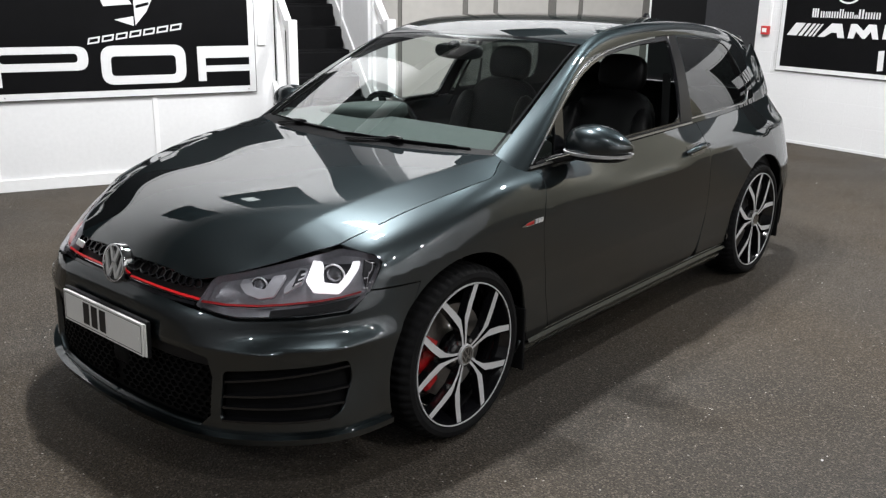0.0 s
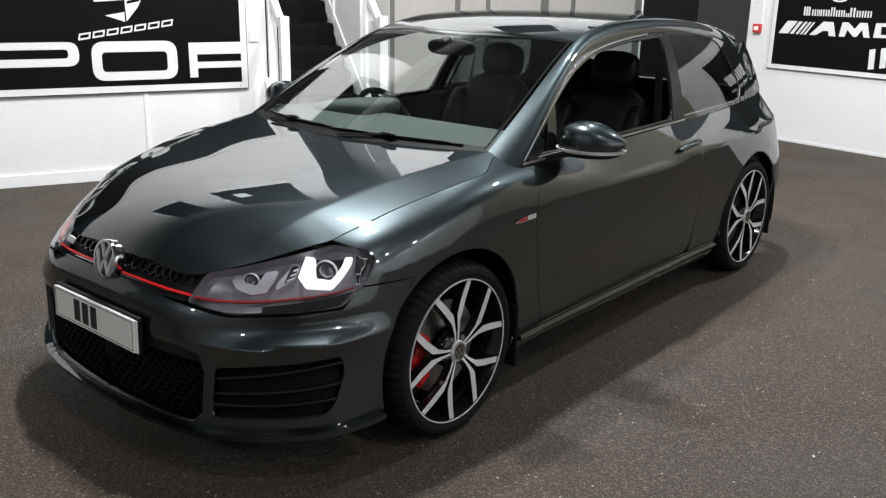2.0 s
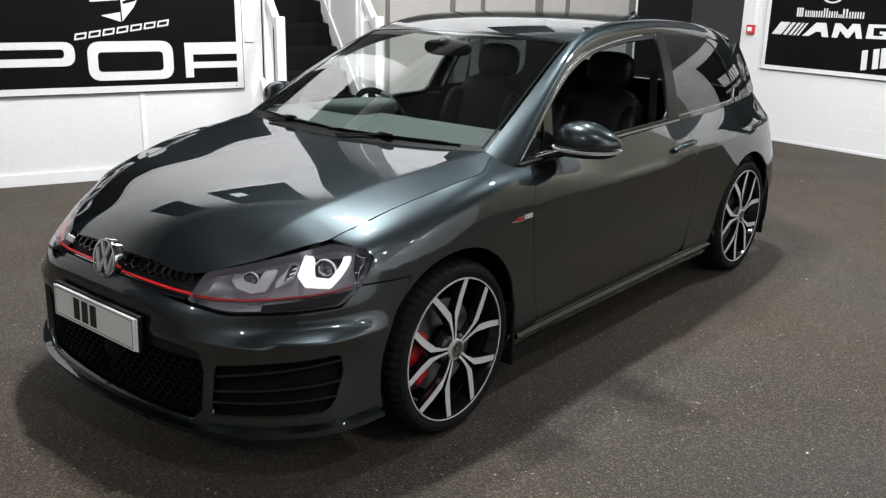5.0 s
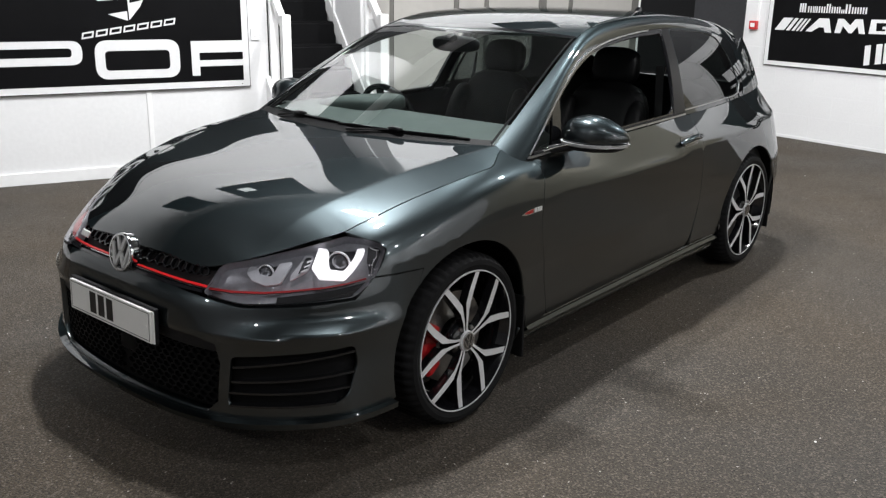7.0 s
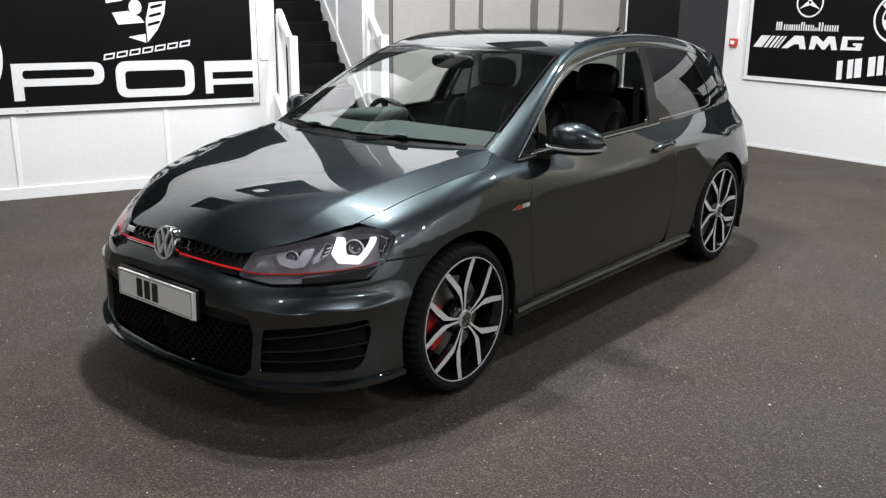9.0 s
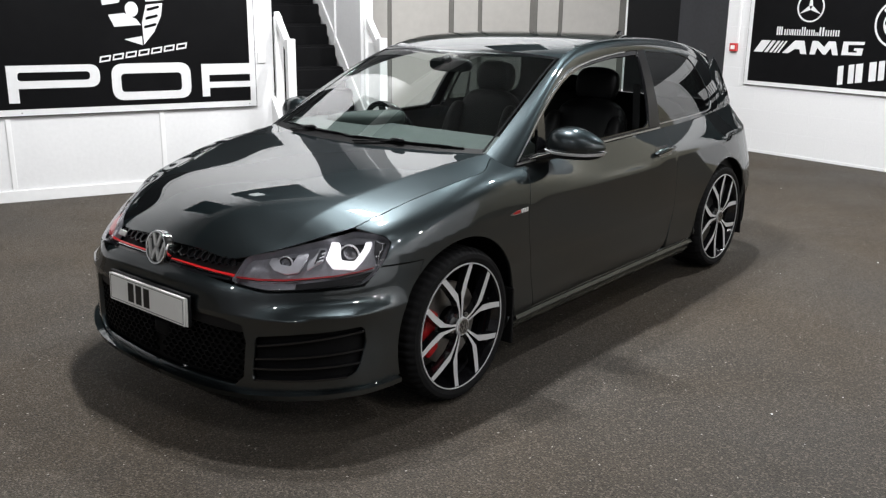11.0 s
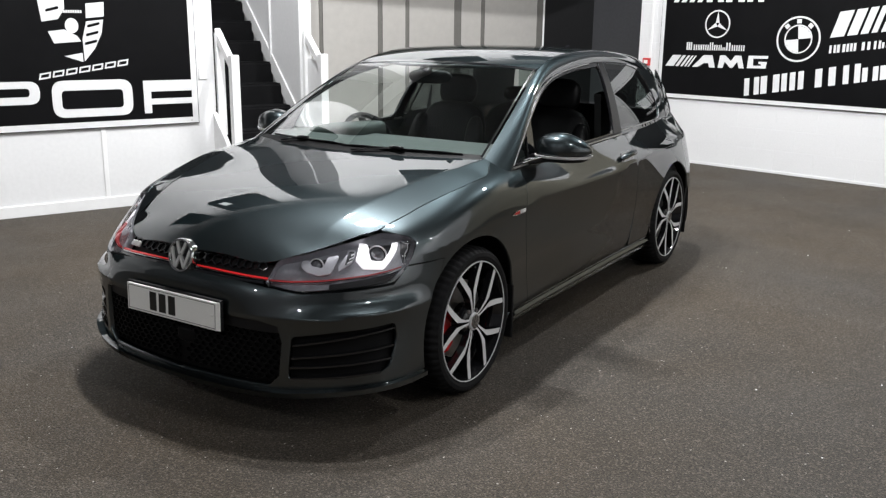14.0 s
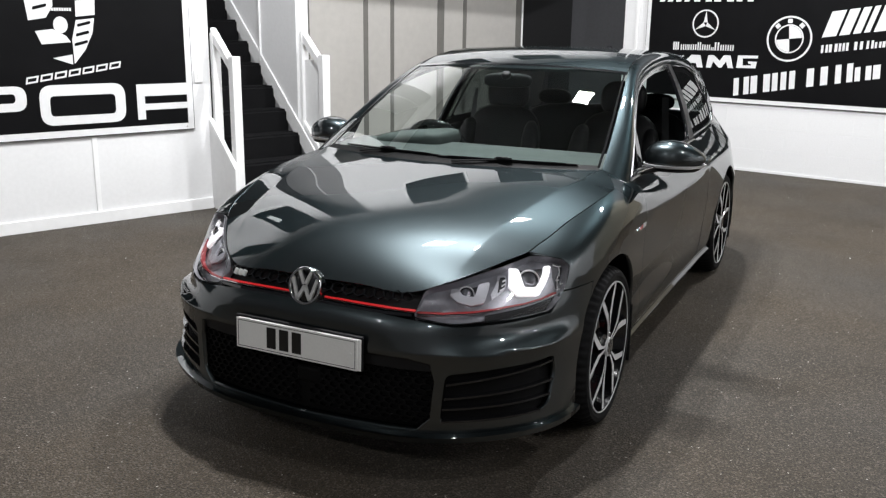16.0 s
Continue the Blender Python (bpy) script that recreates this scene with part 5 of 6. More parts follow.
def wiper(u0, v0, u1, v1, up, vp):
    w = new("wiper")
    w.parent = car
    w["label"] = "black windscreen wiper at rest"
    us, vs = np.linspace(u0, u1, 14), np.linspace(v0, v1, 14)
    p, n = SCREEN(us, vs)
    part("blade", tube(bmesh.new(), [tuple(q) for q in p + 0.006 * n], 0.0045, 8), MESH_BLACK, w, smooth=True)
    part("spoiler", tube(bmesh.new(), [tuple(q) for q in p[1:-1] + 0.010 * n[1:-1]], [0.0025] + [0.004] * 10 + [0.0025], 6), BLACK_GLOSS, w, smooth=True)
    us, vs = np.linspace(up, (u0 + u1) / 2, 8), np.linspace(vp, (v0 + v1) / 2, 8)
    p, n = SCREEN(us, vs)
    part("arm", tube(bmesh.new(), [tuple(q) for q in p + 0.012 * n], [0.008, 0.008, 0.007, 0.006, 0.005, 0.005, 0.005, 0.005], 8, squash=0.6), MESH_BLACK, w, smooth=True)
    p, n = SCREEN(np.array([(u0 + u1) / 2]), np.array([(v0 + v1) / 2]))
    bm = rounded_box((0.042, 0.012, 0.009), Matrix.Translation(p[0] + 0.016 * n[0]))
    part("clip", bm, BLACK_GLOSS, w, smooth=True)


wiper(-0.80, 0.024, -0.02, 0.012, -0.62, -0.02)
wiper(-0.02, 0.006, 0.86, 0.010, 0.10, -0.03)

# aerial fin on the roof
bm = bmesh.new()
pr = [(1.34, 0.0), (1.47, 0.0), (1.475, 0.012), (1.455, 0.052), (1.445, 0.056), (1.40, 0.025)]
z0 = float(roof_place(np.array([0.0]), np.array([1.40]))[0, 2]) - 0.004
l = [bm.verts.new((-0.012, y, z0 + z)) for y, z in pr]
r = [bm.verts.new((0.012, y, z0 + z)) for y, z in pr]
bm.faces.new(l[::-1])
bm.faces.new(r)
for i in range(6):
    bm.faces.new((l[i], l[(i + 1) % 6], r[(i + 1) % 6], r[i]))
bmesh.ops.recalc_face_normals(bm, faces=bm.faces)
part("aerial", bm, BLACK_GLOSS, car, "small black roof aerial")
# spoiler over the rear window
spoil = rounded_box((0.475, 0.085, 0.020), Matrix.Translation((0, 1.755, 1.308)) @ pose(0, 0, 0, -14), power=4)
part("roof_spoiler", spoil, PAINT, car, smooth=True)


# ---------------------------------------------------------------- cabin
def sweep(profile, x0, x1, n=1):
    """A profile of (y, z) drawn across the car."""
    bm = bmesh.new()
    rows = [[bm.verts.new((x0 + (x1 - x0) * k / n, y, z)) for y, z in profile] for k in range(n + 1)]
    for a, b in zip(rows, rows[1:]):
        for i in range(len(profile)):
            j = (i + 1) % len(profile)
            bm.faces.new((a[i], a[j], b[j], b[i]))
    bm.faces.new(rows[0][::-1])
    bm.faces.new(rows[-1])
    bmesh.ops.recalc_face_normals(bm, faces=bm.faces)
    return bm


dash = new("dashboard")
dash.parent = car
dash["label"] = "dark soft-touch dashboard"
part("dash_top", sweep([(-1.00, 0.88), (-0.985, 0.955), (-0.80, 0.995), (-0.60, 1.000), (-0.54, 0.968), (-0.51, 0.88), (-0.53, 0.70), (-0.62, 0.52), (-0.80, 0.45)], -0.70, 0.70, 8), DASH_TOP, dash, smooth=True, angle=50)
part("dash_trim", boxed(-0.70, 0.70, -0.522, -0.512, 0.80, 0.835, 0.004), BLACK_GLOSS, dash)
part("dash_line", boxed(-0.70, 0.70, -0.516, -0.508, 0.795, 0.800, 0.001), RED, dash)
part("binnacle", rounded_box((0.20, 0.15, 0.046), Matrix.Translation((-0.385, -0.585, 0.998)) @ pose(0, 0, 0, 0, -6, 0), power=4.5), DASH_TOP, dash, smooth=True)
wheel_s = new("steering_wheel")
wheel_s.parent = car
wheel_s.matrix_basis = pose(-0.37, -0.395, 0.908, 22, 0, 0)
wheel_s["label"] = "black leather steering wheel"
bm = bmesh.new()
rings = []
for k in range(40):
    a = 2 * math.pi * k / 40
    c = Vector((0.182 * math.cos(a), 0, 0.182 * math.sin(a)))
    o = Vector((math.cos(a), 0, math.sin(a)))
    rings.append([bm.verts.new(c + 0.0155 * (math.cos(2 * math.pi * j / 10) * o + math.sin(2 * math.pi * j / 10) * Vector((0, 1, 0)))) for j in range(10)])
for k in range(40):
    for j in range(10):
        bm.faces.new((rings[k][j], rings[k][(j + 1) % 10], rings[(k + 1) % 40][(j + 1) % 10], rings[(k + 1) % 40][j]))
bmesh.ops.recalc_face_normals(bm, faces=bm.faces)
part("wheel_rim", bm, BLACK_GLOSS, wheel_s, smooth=True, angle=80)
part("wheel_hub", rounded_box((0.075, 0.03, 0.062), Matrix.Translation((0, -0.02, -0.01))), DARK_TRIM, wheel_s, smooth=True)
for a in (0, 180, 270):
    bm = boxed(0.06, 0.175, -0.025, -0.010, -0.022, 0.022, 0.006)
    bmesh.ops.transform(bm, matrix=pose(0, 0, 0, 0, a, 0), verts=bm.verts)
    part("wheel_spoke", bm, BLACK_GLOSS, wheel_s)
bm = boxed(-0.03, 0.03, -0.25, -0.02, -0.03, 0.03, 0.01)
part("steering_column", bm, DARK_TRIM, wheel_s)


def car_seat(x):
    seat = new("front_seat")
    seat.parent = car
    seat.matrix_basis = Matrix.Translation((x, 0.10, 0.0))
    seat["label"] = "black leather sports seat with fixed headrest"
    part("seat_cushion", rounded_box((0.25, 0.27, 0.085), Matrix.Translation((0, 0.02, 0.50)) @ pose(0, 0, 0, 8), power=3.5), SEAT_CLOTH, seat, smooth=True)
    part("backrest", rounded_box((0.245, 0.075, 0.315), Matrix.Translation((0, 0.35, 0.79)) @ pose(0, 0, 0, -18), power=3.2), SEAT_CLOTH, seat, smooth=True)
    for s in (-1, 1):
        part("backrest_bolster", rounded_box((0.055, 0.075, 0.24), Matrix.Translation((s * 0.215, 0.29, 0.78)) @ pose(0, 0, 0, -18, 0, s * 12), power=2.8), SEAT_CLOTH, seat, smooth=True)
        part("cushion_bolster", rounded_box((0.05, 0.24, 0.07), Matrix.Translation((s * 0.225, 0.0, 0.545)) @ pose(0, 0, 0, 8), power=2.8), SEAT_CLOTH, seat, smooth=True)
        part("headrest_post", tube(bmesh.new(), [(s * 0.055, 0.435, 1.03), (s * 0.055, 0.47, 1.15)], 0.006, 8), CHROME, seat, smooth=True)
    part("headrest", rounded_box((0.135, 0.052, 0.100), Matrix.Translation((0, 0.465, 1.165)) @ pose(0, 0, 0, -10), power=3.0), SEAT_CLOTH, seat, smooth=True)
    part("seat_base", boxed(-0.2, 0.2, -0.2, 0.28, 0.22, 0.44, 0.03), DARK_TRIM, seat)
    return seat


car_seat(0.365)
car_seat(-0.365)
rear_seat = new("rear_seat")
rear_seat.parent = car
rear_seat["label"] = "black leather rear bench"
part("bench_cushion", rounded_box((0.60, 0.25, 0.09), Matrix.Translation((0, 1.0, 0.50)), power=4), SEAT_CLOTH, rear_seat, smooth=True)
part("bench_back", rounded_box((0.60, 0.08, 0.30), Matrix.Translation((0, 1.30, 0.76)) @ pose(0, 0, 0, -20), power=4), SEAT_CLOTH, rear_seat, smooth=True)
for x in (-0.36, 0.36):
    part("bench_headrest", rounded_box((0.12, 0.045, 0.055), Matrix.Translation((x, 1.40, 1.085))), SEAT_CLOTH, rear_seat, smooth=True)
part("cabin_floor", boxed(-0.72, 0.72, -0.9, 1.2, 0.205, 0.225), DARK_TRIM, car)
for m in (False, True):
    panel("door_card", FLANK, [(-0.80, 0.25), (0.56, 0.25), (0.60, 0.93), (-0.80, 0.91)], DARK_TRIM, doors[1 if m else 0], "black door lining", step=0.07, gap=0, lip=0, lift=-0.06, mirror=m)
    panel("side_lining", FLANK, [(0.56, 0.25), (1.75, 0.25), (1.75, 0.95), (0.60, 0.95)], DARK_TRIM, car, step=0.1, gap=0, lip=0, lift=-0.07, mirror=m)
    panel("pillar_lining", RAIL, [(0.02, 0.0), (1.0, 0), (1.0, 1.0), (0.02, 1.0)], DARK_TRIM, car, step=0.06, gap=0, lip=0, lift=-0.022, mirror=m)
    panel("rear_pillar_lining", HOUSE, c_pillar, DARK_TRIM, car, step=0.06, gap=0, lip=0, lift=-0.03, mirror=m, holes=[rounded(inset(QUARTER_GLASS, 0.02), 0.03)])
    belt_p = [(0.60 * (-1 if m else 1), 0.60, 1.18), (0.62 * (-1 if m else 1), 0.58, 0.95), (0.60 * (-1 if m else 1), 0.55, 0.55)]
    part("seat_belt", tube(bmesh.new(), belt_p, 0.022, 8, squash=0.1), DARK_TRIM, car, "grey seat belt", smooth=True)
panel("headlining", ROOF, [(-0.53, -0.16), (0.53, -0.16), (0.48, 1.62), (-0.48, 1.62)], DARK_TRIM, car, "dark roof lining", step=0.1, gap=0, lip=0, lift=-0.03)
im = new("inside_mirror")
im.parent = car
im.matrix_basis = pose(0.0, -0.335, 1.300, 8, 0, 12)
im["label"] = "black inside mirror"
part("mirror_shell", rounded_box((0.125, 0.022, 0.038), Matrix.Identity(4), power=3), BLACK_PLASTIC, im, smooth=True)
part("mirror_pane", boxed(-0.10, 0.10, 0.018, 0.0235, -0.027, 0.027, 0.004), CHROME, im)
part("mirror_foot", rounded_box((0.024, 0.034, 0.020), Matrix.Translation((0, -0.046, 0.036))), BLACK_PLASTIC, im, smooth=True)

# ---------------------------------------------------------------- the hall
def wall_frame(origin, direction):
    """A pose whose x runs along a wall and whose y points out of the room."""
    d = Vector((*direction, 0)).normalized()
    return Matrix.Translation((*origin, 0)) @ Matrix(((d.x, -d.y, 0, 0), (d.y, d.x, 0, 0), (0, 0, 1, 0), (0, 0, 0, 1)))


LEFT = wall_frame((-3.80, 0.153), (0.375, 0.927))
RIGHT = wall_frame((0.30, 5.806), (0.9785, -0.206))
PANELS = wall_frame((-3.41, 3.8), (0.32, 0.947))
WALL_TOP, ROOF_Z, MEZZ = 5.05, 5.45, 2.60

floor = part("floor", boxed(-12, 13.5, -11, 12, -0.12, 0.0), FLOOR, None)
tagged(floor, "dark grey-brown speckled bitumen floor", "floor", kind="structure")
ceiling = part("ceiling", boxed(-12, 13.5, -11, 12, ROOF_Z, ROOF_Z + 0.2), ROOF_DARK, None)
tagged(ceiling, "dark unlit roof over the hall", "ceiling", kind="structure")


def wall(name, frame_m, x0, x1, mat, label, z1=ROOF_Z, thick=0.12, z0=0.0, y0=0.0):
    ob = part(name, boxed(x0, x1, y0, y0 + thick, z0, z1), mat, None)
    ob.matrix_basis = frame_m
    return tagged(ob, label, "wall", kind="structure")


def holed_wall(name, frame_m, outline, holes, mat, label, thick=0.12):
    bm = plate(bmesh.new(), outline, -thick, 0.0, holes)
    ob = part(name, bm, mat, None)
    ob.matrix_basis = frame_m @ pose(0, 0, 0, 90)
    return tagged(ob, label, "wall", kind="structure")


def rect(x0, x1, z0, z1):
    return [(x0, z0), (x1, z0), (x1, z1), (x0, z1)]


OFFICE_WINDOWS = [(-1.75, -0.85, 3.55, 4.65), (-0.35, 0.86, 3.50, 4.65), (2.83, 3.88, 3.62, 4.48), (4.40, 5.45, 3.62, 4.48)]
STAIR0, STAIR1 = 1.19, 2.04
west = [(-8.0, 0.0), (STAIR0, 0.0), (STAIR0, 4.6), (STAIR1, 4.6), (STAIR1, 0.0), (STAIR1 + 0.125, 0.0), (STAIR1 + 0.125, MEZZ), (7.0, MEZZ), (7.0, WALL_TOP), (-8.0, WALL_TOP)]
holed_wall("wall_west", LEFT, west, [rect(*w) for w in OFFICE_WINDOWS], WHITE_WALL, "white two-storey wall, boarded below, windows above")
wall("wall_west_head", LEFT, -8.0, 7.0, ROOF_DARK, "dark band of wall under the roof", z0=WALL_TOP, z1=ROOF_Z)
trim = part("trim", boxed(-8.0, STAIR0, -0.012, 0.0, 3.36, 3.40, 0.003), WHITE_GLOSS, None)
trim.matrix_basis = LEFT
tagged(trim, "thin white board joint", "trim", kind="structure")
for k, (x0, x1, z0, z1) in enumerate(OFFICE_WINDOWS):
    w = new(f"window_{k + 1}")
    w.matrix_basis = LEFT
    tagged(w, "dark upstairs office window in a white frame", "window", kind="structure")
    bm = plate(bmesh.new(), rect(x0 + 0.002, x1 - 0.002, z0 + 0.002, z1 - 0.002), -0.06, -0.01, [rect(x0 + 0.04, x1 - 0.04, z0 + 0.04, z1 - 0.04)])
    bmesh.ops.transform(bm, matrix=pose(0, 0, 0, 90), verts=bm.verts)
    part("window_frame", bm, WHITE_GLOSS, w)
    part("pane", boxed(x0 + 0.04, x1 - 0.04, 0.030, 0.036, z0 + 0.04, z1 - 0.04), OFFICE_GLASS, w)
mezz = part("mezzanine_floor", boxed(STAIR1 + 0.125, 7.0, 0.12, 1.4, MEZZ, MEZZ + 0.2), CEILING_WHITE, None)
mezz.matrix_basis = LEFT
tagged(mezz, "underside of the upper floor", "floor", kind="structure")
office = part("office_backing", boxed(-8.0, 7.0, 1.45, 1.55, 2.6, ROOF_Z), DARK_GREY_WALL, None)
office.matrix_basis = LEFT
tagged(office, "dark office wall behind the windows", "wall", kind="structure")

# white boarded wall: battens, skirting
base = part("baseboard", boxed(-8.0, STAIR0 - 0.03, -0.018, 0.0, 0.0, 0.095, 0.004), WHITE_GLOSS, None)
base.matrix_basis = LEFT
tagged(base, "white painted skirting board", "skirting", kind="structure")
for u in (-4.598, -3.402, -2.206, -1.01, 0.185):
    b = part("trim", boxed(u - 0.019, u + 0.019, -0.008, 0.0, 0.095, 0.69, 0.003), WHITE_GLOSS, None)
    b.matrix_basis = LEFT
    tagged(b, "white cover strip between wall boards", "trim", kind="structure")

# white blockwork wall with a tan stretch beyond it
wall("wall_north", RIGHT, -1.54, 2.45, WHITE_BLOCK, "white painted blockwork wall", z1=2.62)
north = bpy.data.objects["wall_north"]
wall("wall_north_tan", RIGHT, 2.45, 6.4, TAN_WALL, "tan painted wall with scuffs", z1=WALL_TOP)
# unseen stretch beyond the tan, added white so the fender reflects brighter
wall("wall_north_end", RIGHT, 6.4, 12.5, WHITE_WALL, "unseen white stretch of wall, added for the fender's reflection", z1=WALL_TOP)
wall("wall_north_upper", RIGHT, -1.54, 2.45, DARK_GREY_WALL, "dark upper wall over the white blockwork", z0=2.62)
wall("wall_north_head", RIGHT, 2.45, 12.5, ROOF_DARK, "dark band of wall under the roof", z0=WALL_TOP)
base = part("baseboard", boxed(-1.54, 2.45, -0.012, 0.0, 0.0, 0.03, 0.004), WHITE_WALL, None)
base.matrix_basis = RIGHT
tagged(base, "unseen wall, white to brighten the car's reflections foot", "skirting", kind="structure")
# unseen walls added to close the hall; grey or white sets the car's reflections
for nm, (x0, x1, y0, y1) in {"wall_south": (-9, 13, -10.2, -10.0), "wall_east": (12.4, 12.6, -10, 6)}.items():
    w = part(nm, boxed(x0, x1, y0, y1, 0, ROOF_Z), GREY_WALL if nm == "wall_south" else WHITE_WALL, None)
    tagged(w, "unseen wall, grey to darken the car's reflections" if nm == "wall_south" else "unseen wall, white to brighten the car's reflections", "wall", kind="structure")
side = part("wall_west_end", boxed(-9.2, -6.6, -10.2, -7.2, 0, ROOF_Z), GREY_WALL, None)
tagged(side, "unseen wall, grey to darken the car's reflections", "wall", kind="structure")

# recess under the upper floor: pale panels with grey strips, black and dark grey walls
pw = wall("wall_panels", PANELS, -1.25, 2.60, BEIGE, "pale panelled partition", z1=MEZZ, thick=0.08)
for u, w in ((-0.75, 0.04), (0.02, 0.055), (0.40, 0.045), (1.15, 0.10), (1.55, 0.05), (2.53, 0.10)):
    b = part("trim", boxed(u - w / 2, u + w / 2, -0.010, 0.0, 0.0, MEZZ, 0.003), GREY_STRIP, None)
    b.matrix_basis = PANELS
    tagged(b, "grey upright cover strip", "trim", kind="structure")
    b = part("trim", boxed(u + w / 2, u + w / 2 + 0.008, -0.004, 0.0, 0.0, MEZZ), BLACK_WALL, None)
    b.matrix_basis = PANELS
    tagged(b, "dark open joint beside the cover strip", "trim", kind="structure")
b = part("trim", boxed(2.585, 2.62, -0.014, 0.05, 0.0, MEZZ, 0.003), WHITE_GLOSS, None)
b.matrix_basis = PANELS
tagged(b, "white edge strip", "trim", kind="structure")
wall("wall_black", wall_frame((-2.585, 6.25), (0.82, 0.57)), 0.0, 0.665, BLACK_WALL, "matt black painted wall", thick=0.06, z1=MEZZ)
wall("wall_dark", wall_frame((-2.04, 6.63), (0.9785, -0.206)), 0.0, 1.3, DARK_GREY_WALL, "dark unseen wall, grey to darken the car's reflections", thick=0.06, z1=ROOF_Z)
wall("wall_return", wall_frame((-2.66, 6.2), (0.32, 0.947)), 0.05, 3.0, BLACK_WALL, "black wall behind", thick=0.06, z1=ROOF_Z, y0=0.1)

# ---------------------------------------------------------------- staircase
RISE, GOING = 0.197, 0.215
# local axes: x along the wall, y into the stairwell
stairs = thing("staircase", "straight staircase with black carpet between white walls", "stairs")
stairs.matrix_basis = LEFT
y_first = -0.477
for k in range(13):
    z = RISE * (k + 1)
    y = y_first + GOING * k
    bm = boxed(STAIR0 + 0.012, STAIR1 - 0.004, y, y + GOING + 0.03, max(0.0, z - RISE - 0.02), z, 0.0)
    nose_e = [e for e in bm.edges if all(abs(v.co.z - z) < 1e-5 and abs(v.co.y - y) < 1e-5 for v in e.verts)]
    bmesh.ops.bevel(bm, geom=nose_e, offset=0.022, segments=3, affect="EDGES")
    part("step", bm, CARPET, stairs, smooth=True, angle=35)
# right-hand side wall of the stairwell, with its skirting and a board joint
w = part("wall_stair_side", boxed(STAIR1, STAIR1 + 0.125, 0.12, 3.6, 0.0, WALL_TOP), WHITE_WALL, None)
w.matrix_basis = LEFT
tagged(w, "white side wall of the stairwell", "wall", kind="structure")
w = part("wall_stair_left", boxed(STAIR0 - 0.10, STAIR0, 0.12, 3.6, 0.0, WALL_TOP), WHITE_WALL, None)
w.matrix_basis = LEFT
tagged(w, "white side wall of the stairwell", "wall", kind="structure")
w = part("wall_stair_back", boxed(STAIR0 - 0.1, STAIR1 + 0.2, 3.6, 3.7, 0.0, ROOF_Z), WHITE_WALL, None)
w.matrix_basis = LEFT
tagged(w, "white wall at the head of the stairs", "wall", kind="structure")


def slope_z(y):
    return RISE + (y - y_first) * RISE / GOING


def sloped(name, x0, x1, y0, y1, lo, hi, mat, parent, label=""):
    """A board that follows the stairs, lo and hi above the line of the nosings."""
    bm = bmesh.new()
    q = [(y0, slope_z(y0) + lo), (y1, slope_z(y1) + lo), (y1, slope_z(y1) + hi), (y0, slope_z(y0) + hi)]
    a, b = [bm.verts.new((x0, y, z)) for y, z in q], [bm.verts.new((x1, y, z)) for y, z in q]
    bm.faces.new(a[::-1])
    bm.faces.new(b)
    for i in range(4):
        bm.faces.new((a[i], a[(i + 1) % 4], b[(i + 1) % 4], b[i]))
    bmesh.ops.recalc_face_normals(bm, faces=bm.faces)
    bmesh.ops.bevel(bm, geom=list(bm.edges), offset=0.004, segments=1, affect="EDGES")
    return part(name, bm, mat, parent, label)


sloped("string_board", STAIR1 - 0.020, STAIR1 - 0.002, -0.30, 3.3, -0.10, 0.085, WHITE_GLOSS, stairs, "white string board")
sloped("string_board", STAIR0 - 0.030, STAIR0 + 0.010, -0.42, 0.0, -0.60, 0.14, WHITE_GLOSS, stairs, "white string board")
sloped("string_board", STAIR1 + 0.03, STAIR1 + 0.07, -0.42, 0.0, -0.16, 0.10, WHITE_GLOSS, stairs, "white string board")
bm = boxed(STAIR1 - 0.024, STAIR1 - 0.002, 0.60, 0.622, 1.2, WALL_TOP, 0.003)
part("cover_strip", bm, WHITE_GLOSS, stairs, "white cover strip")


def balustrade(x, closed):
    b = thing("balustrade", "white wooden newel post with sloping handrail", "handrail", group="balustrades")
    b.matrix_basis = LEFT
    part("newel_post", boxed(x - 0.037, x + 0.037, -0.375, -0.300, 0.0, 1.290, 0.006), WHITE_GLOSS, b)
    q = [(-0.305, 1.16), (-0.305, 1.25), (0.0, 1.515), (0.0, 1.425)]
    bm = bmesh.new()
    a, c = [bm.verts.new((x - 0.028, y, z)) for y, z in q], [bm.verts.new((x + 0.028, y, z)) for y, z in q]
    bm.faces.new(a[::-1])
    bm.faces.new(c)
    for i in range(4):
        bm.faces.new((a[i], a[(i + 1) % 4], c[(i + 1) % 4], c[i]))
    bmesh.ops.recalc_face_normals(bm, faces=bm.faces)
    bmesh.ops.bevel(bm, geom=list(bm.edges), offset=0.005, segments=2, affect="EDGES")
    part("handrail", bm, WHITE_GLOSS, b)
    part("half_post", boxed(x - 0.037, x + 0.037, -0.045, -0.002, 0.0, 1.47, 0.005), WHITE_GLOSS, b)
    if closed:
        part("infill_board", boxed(x - 0.008, x + 0.008, -0.30, -0.045, 0.25, 1.24, 0.002), WHITE_GLOSS, b)
    return b


balustrade(1.237, False)
balustrade(2.103, True)


# ---------------------------------------------------------------- signs
def flat_on(frame_m):
    return frame_m @ pose(0, 0, 0, 90)


def sign(frame_m, x0, x1, z0, z1, border, label):
    s = thing("wall_sign", label, "sign")
    s.matrix_basis = flat_on(frame_m)
    part("board", plate(bmesh.new(), rect(x0, x1, z0, z1), 0.0, 0.022), SIGN_BLACK, s)
    part("frame", plate(bmesh.new(), rect(x0 + 0.006, x1 - 0.006, z0 + 0.006, z1 - 0.006), 0.0225, 0.0262, [rect(x0 + border, x1 - border, z0 + border, z1 - border)]), SIGN_WHITE, s, "white frame")
    return s


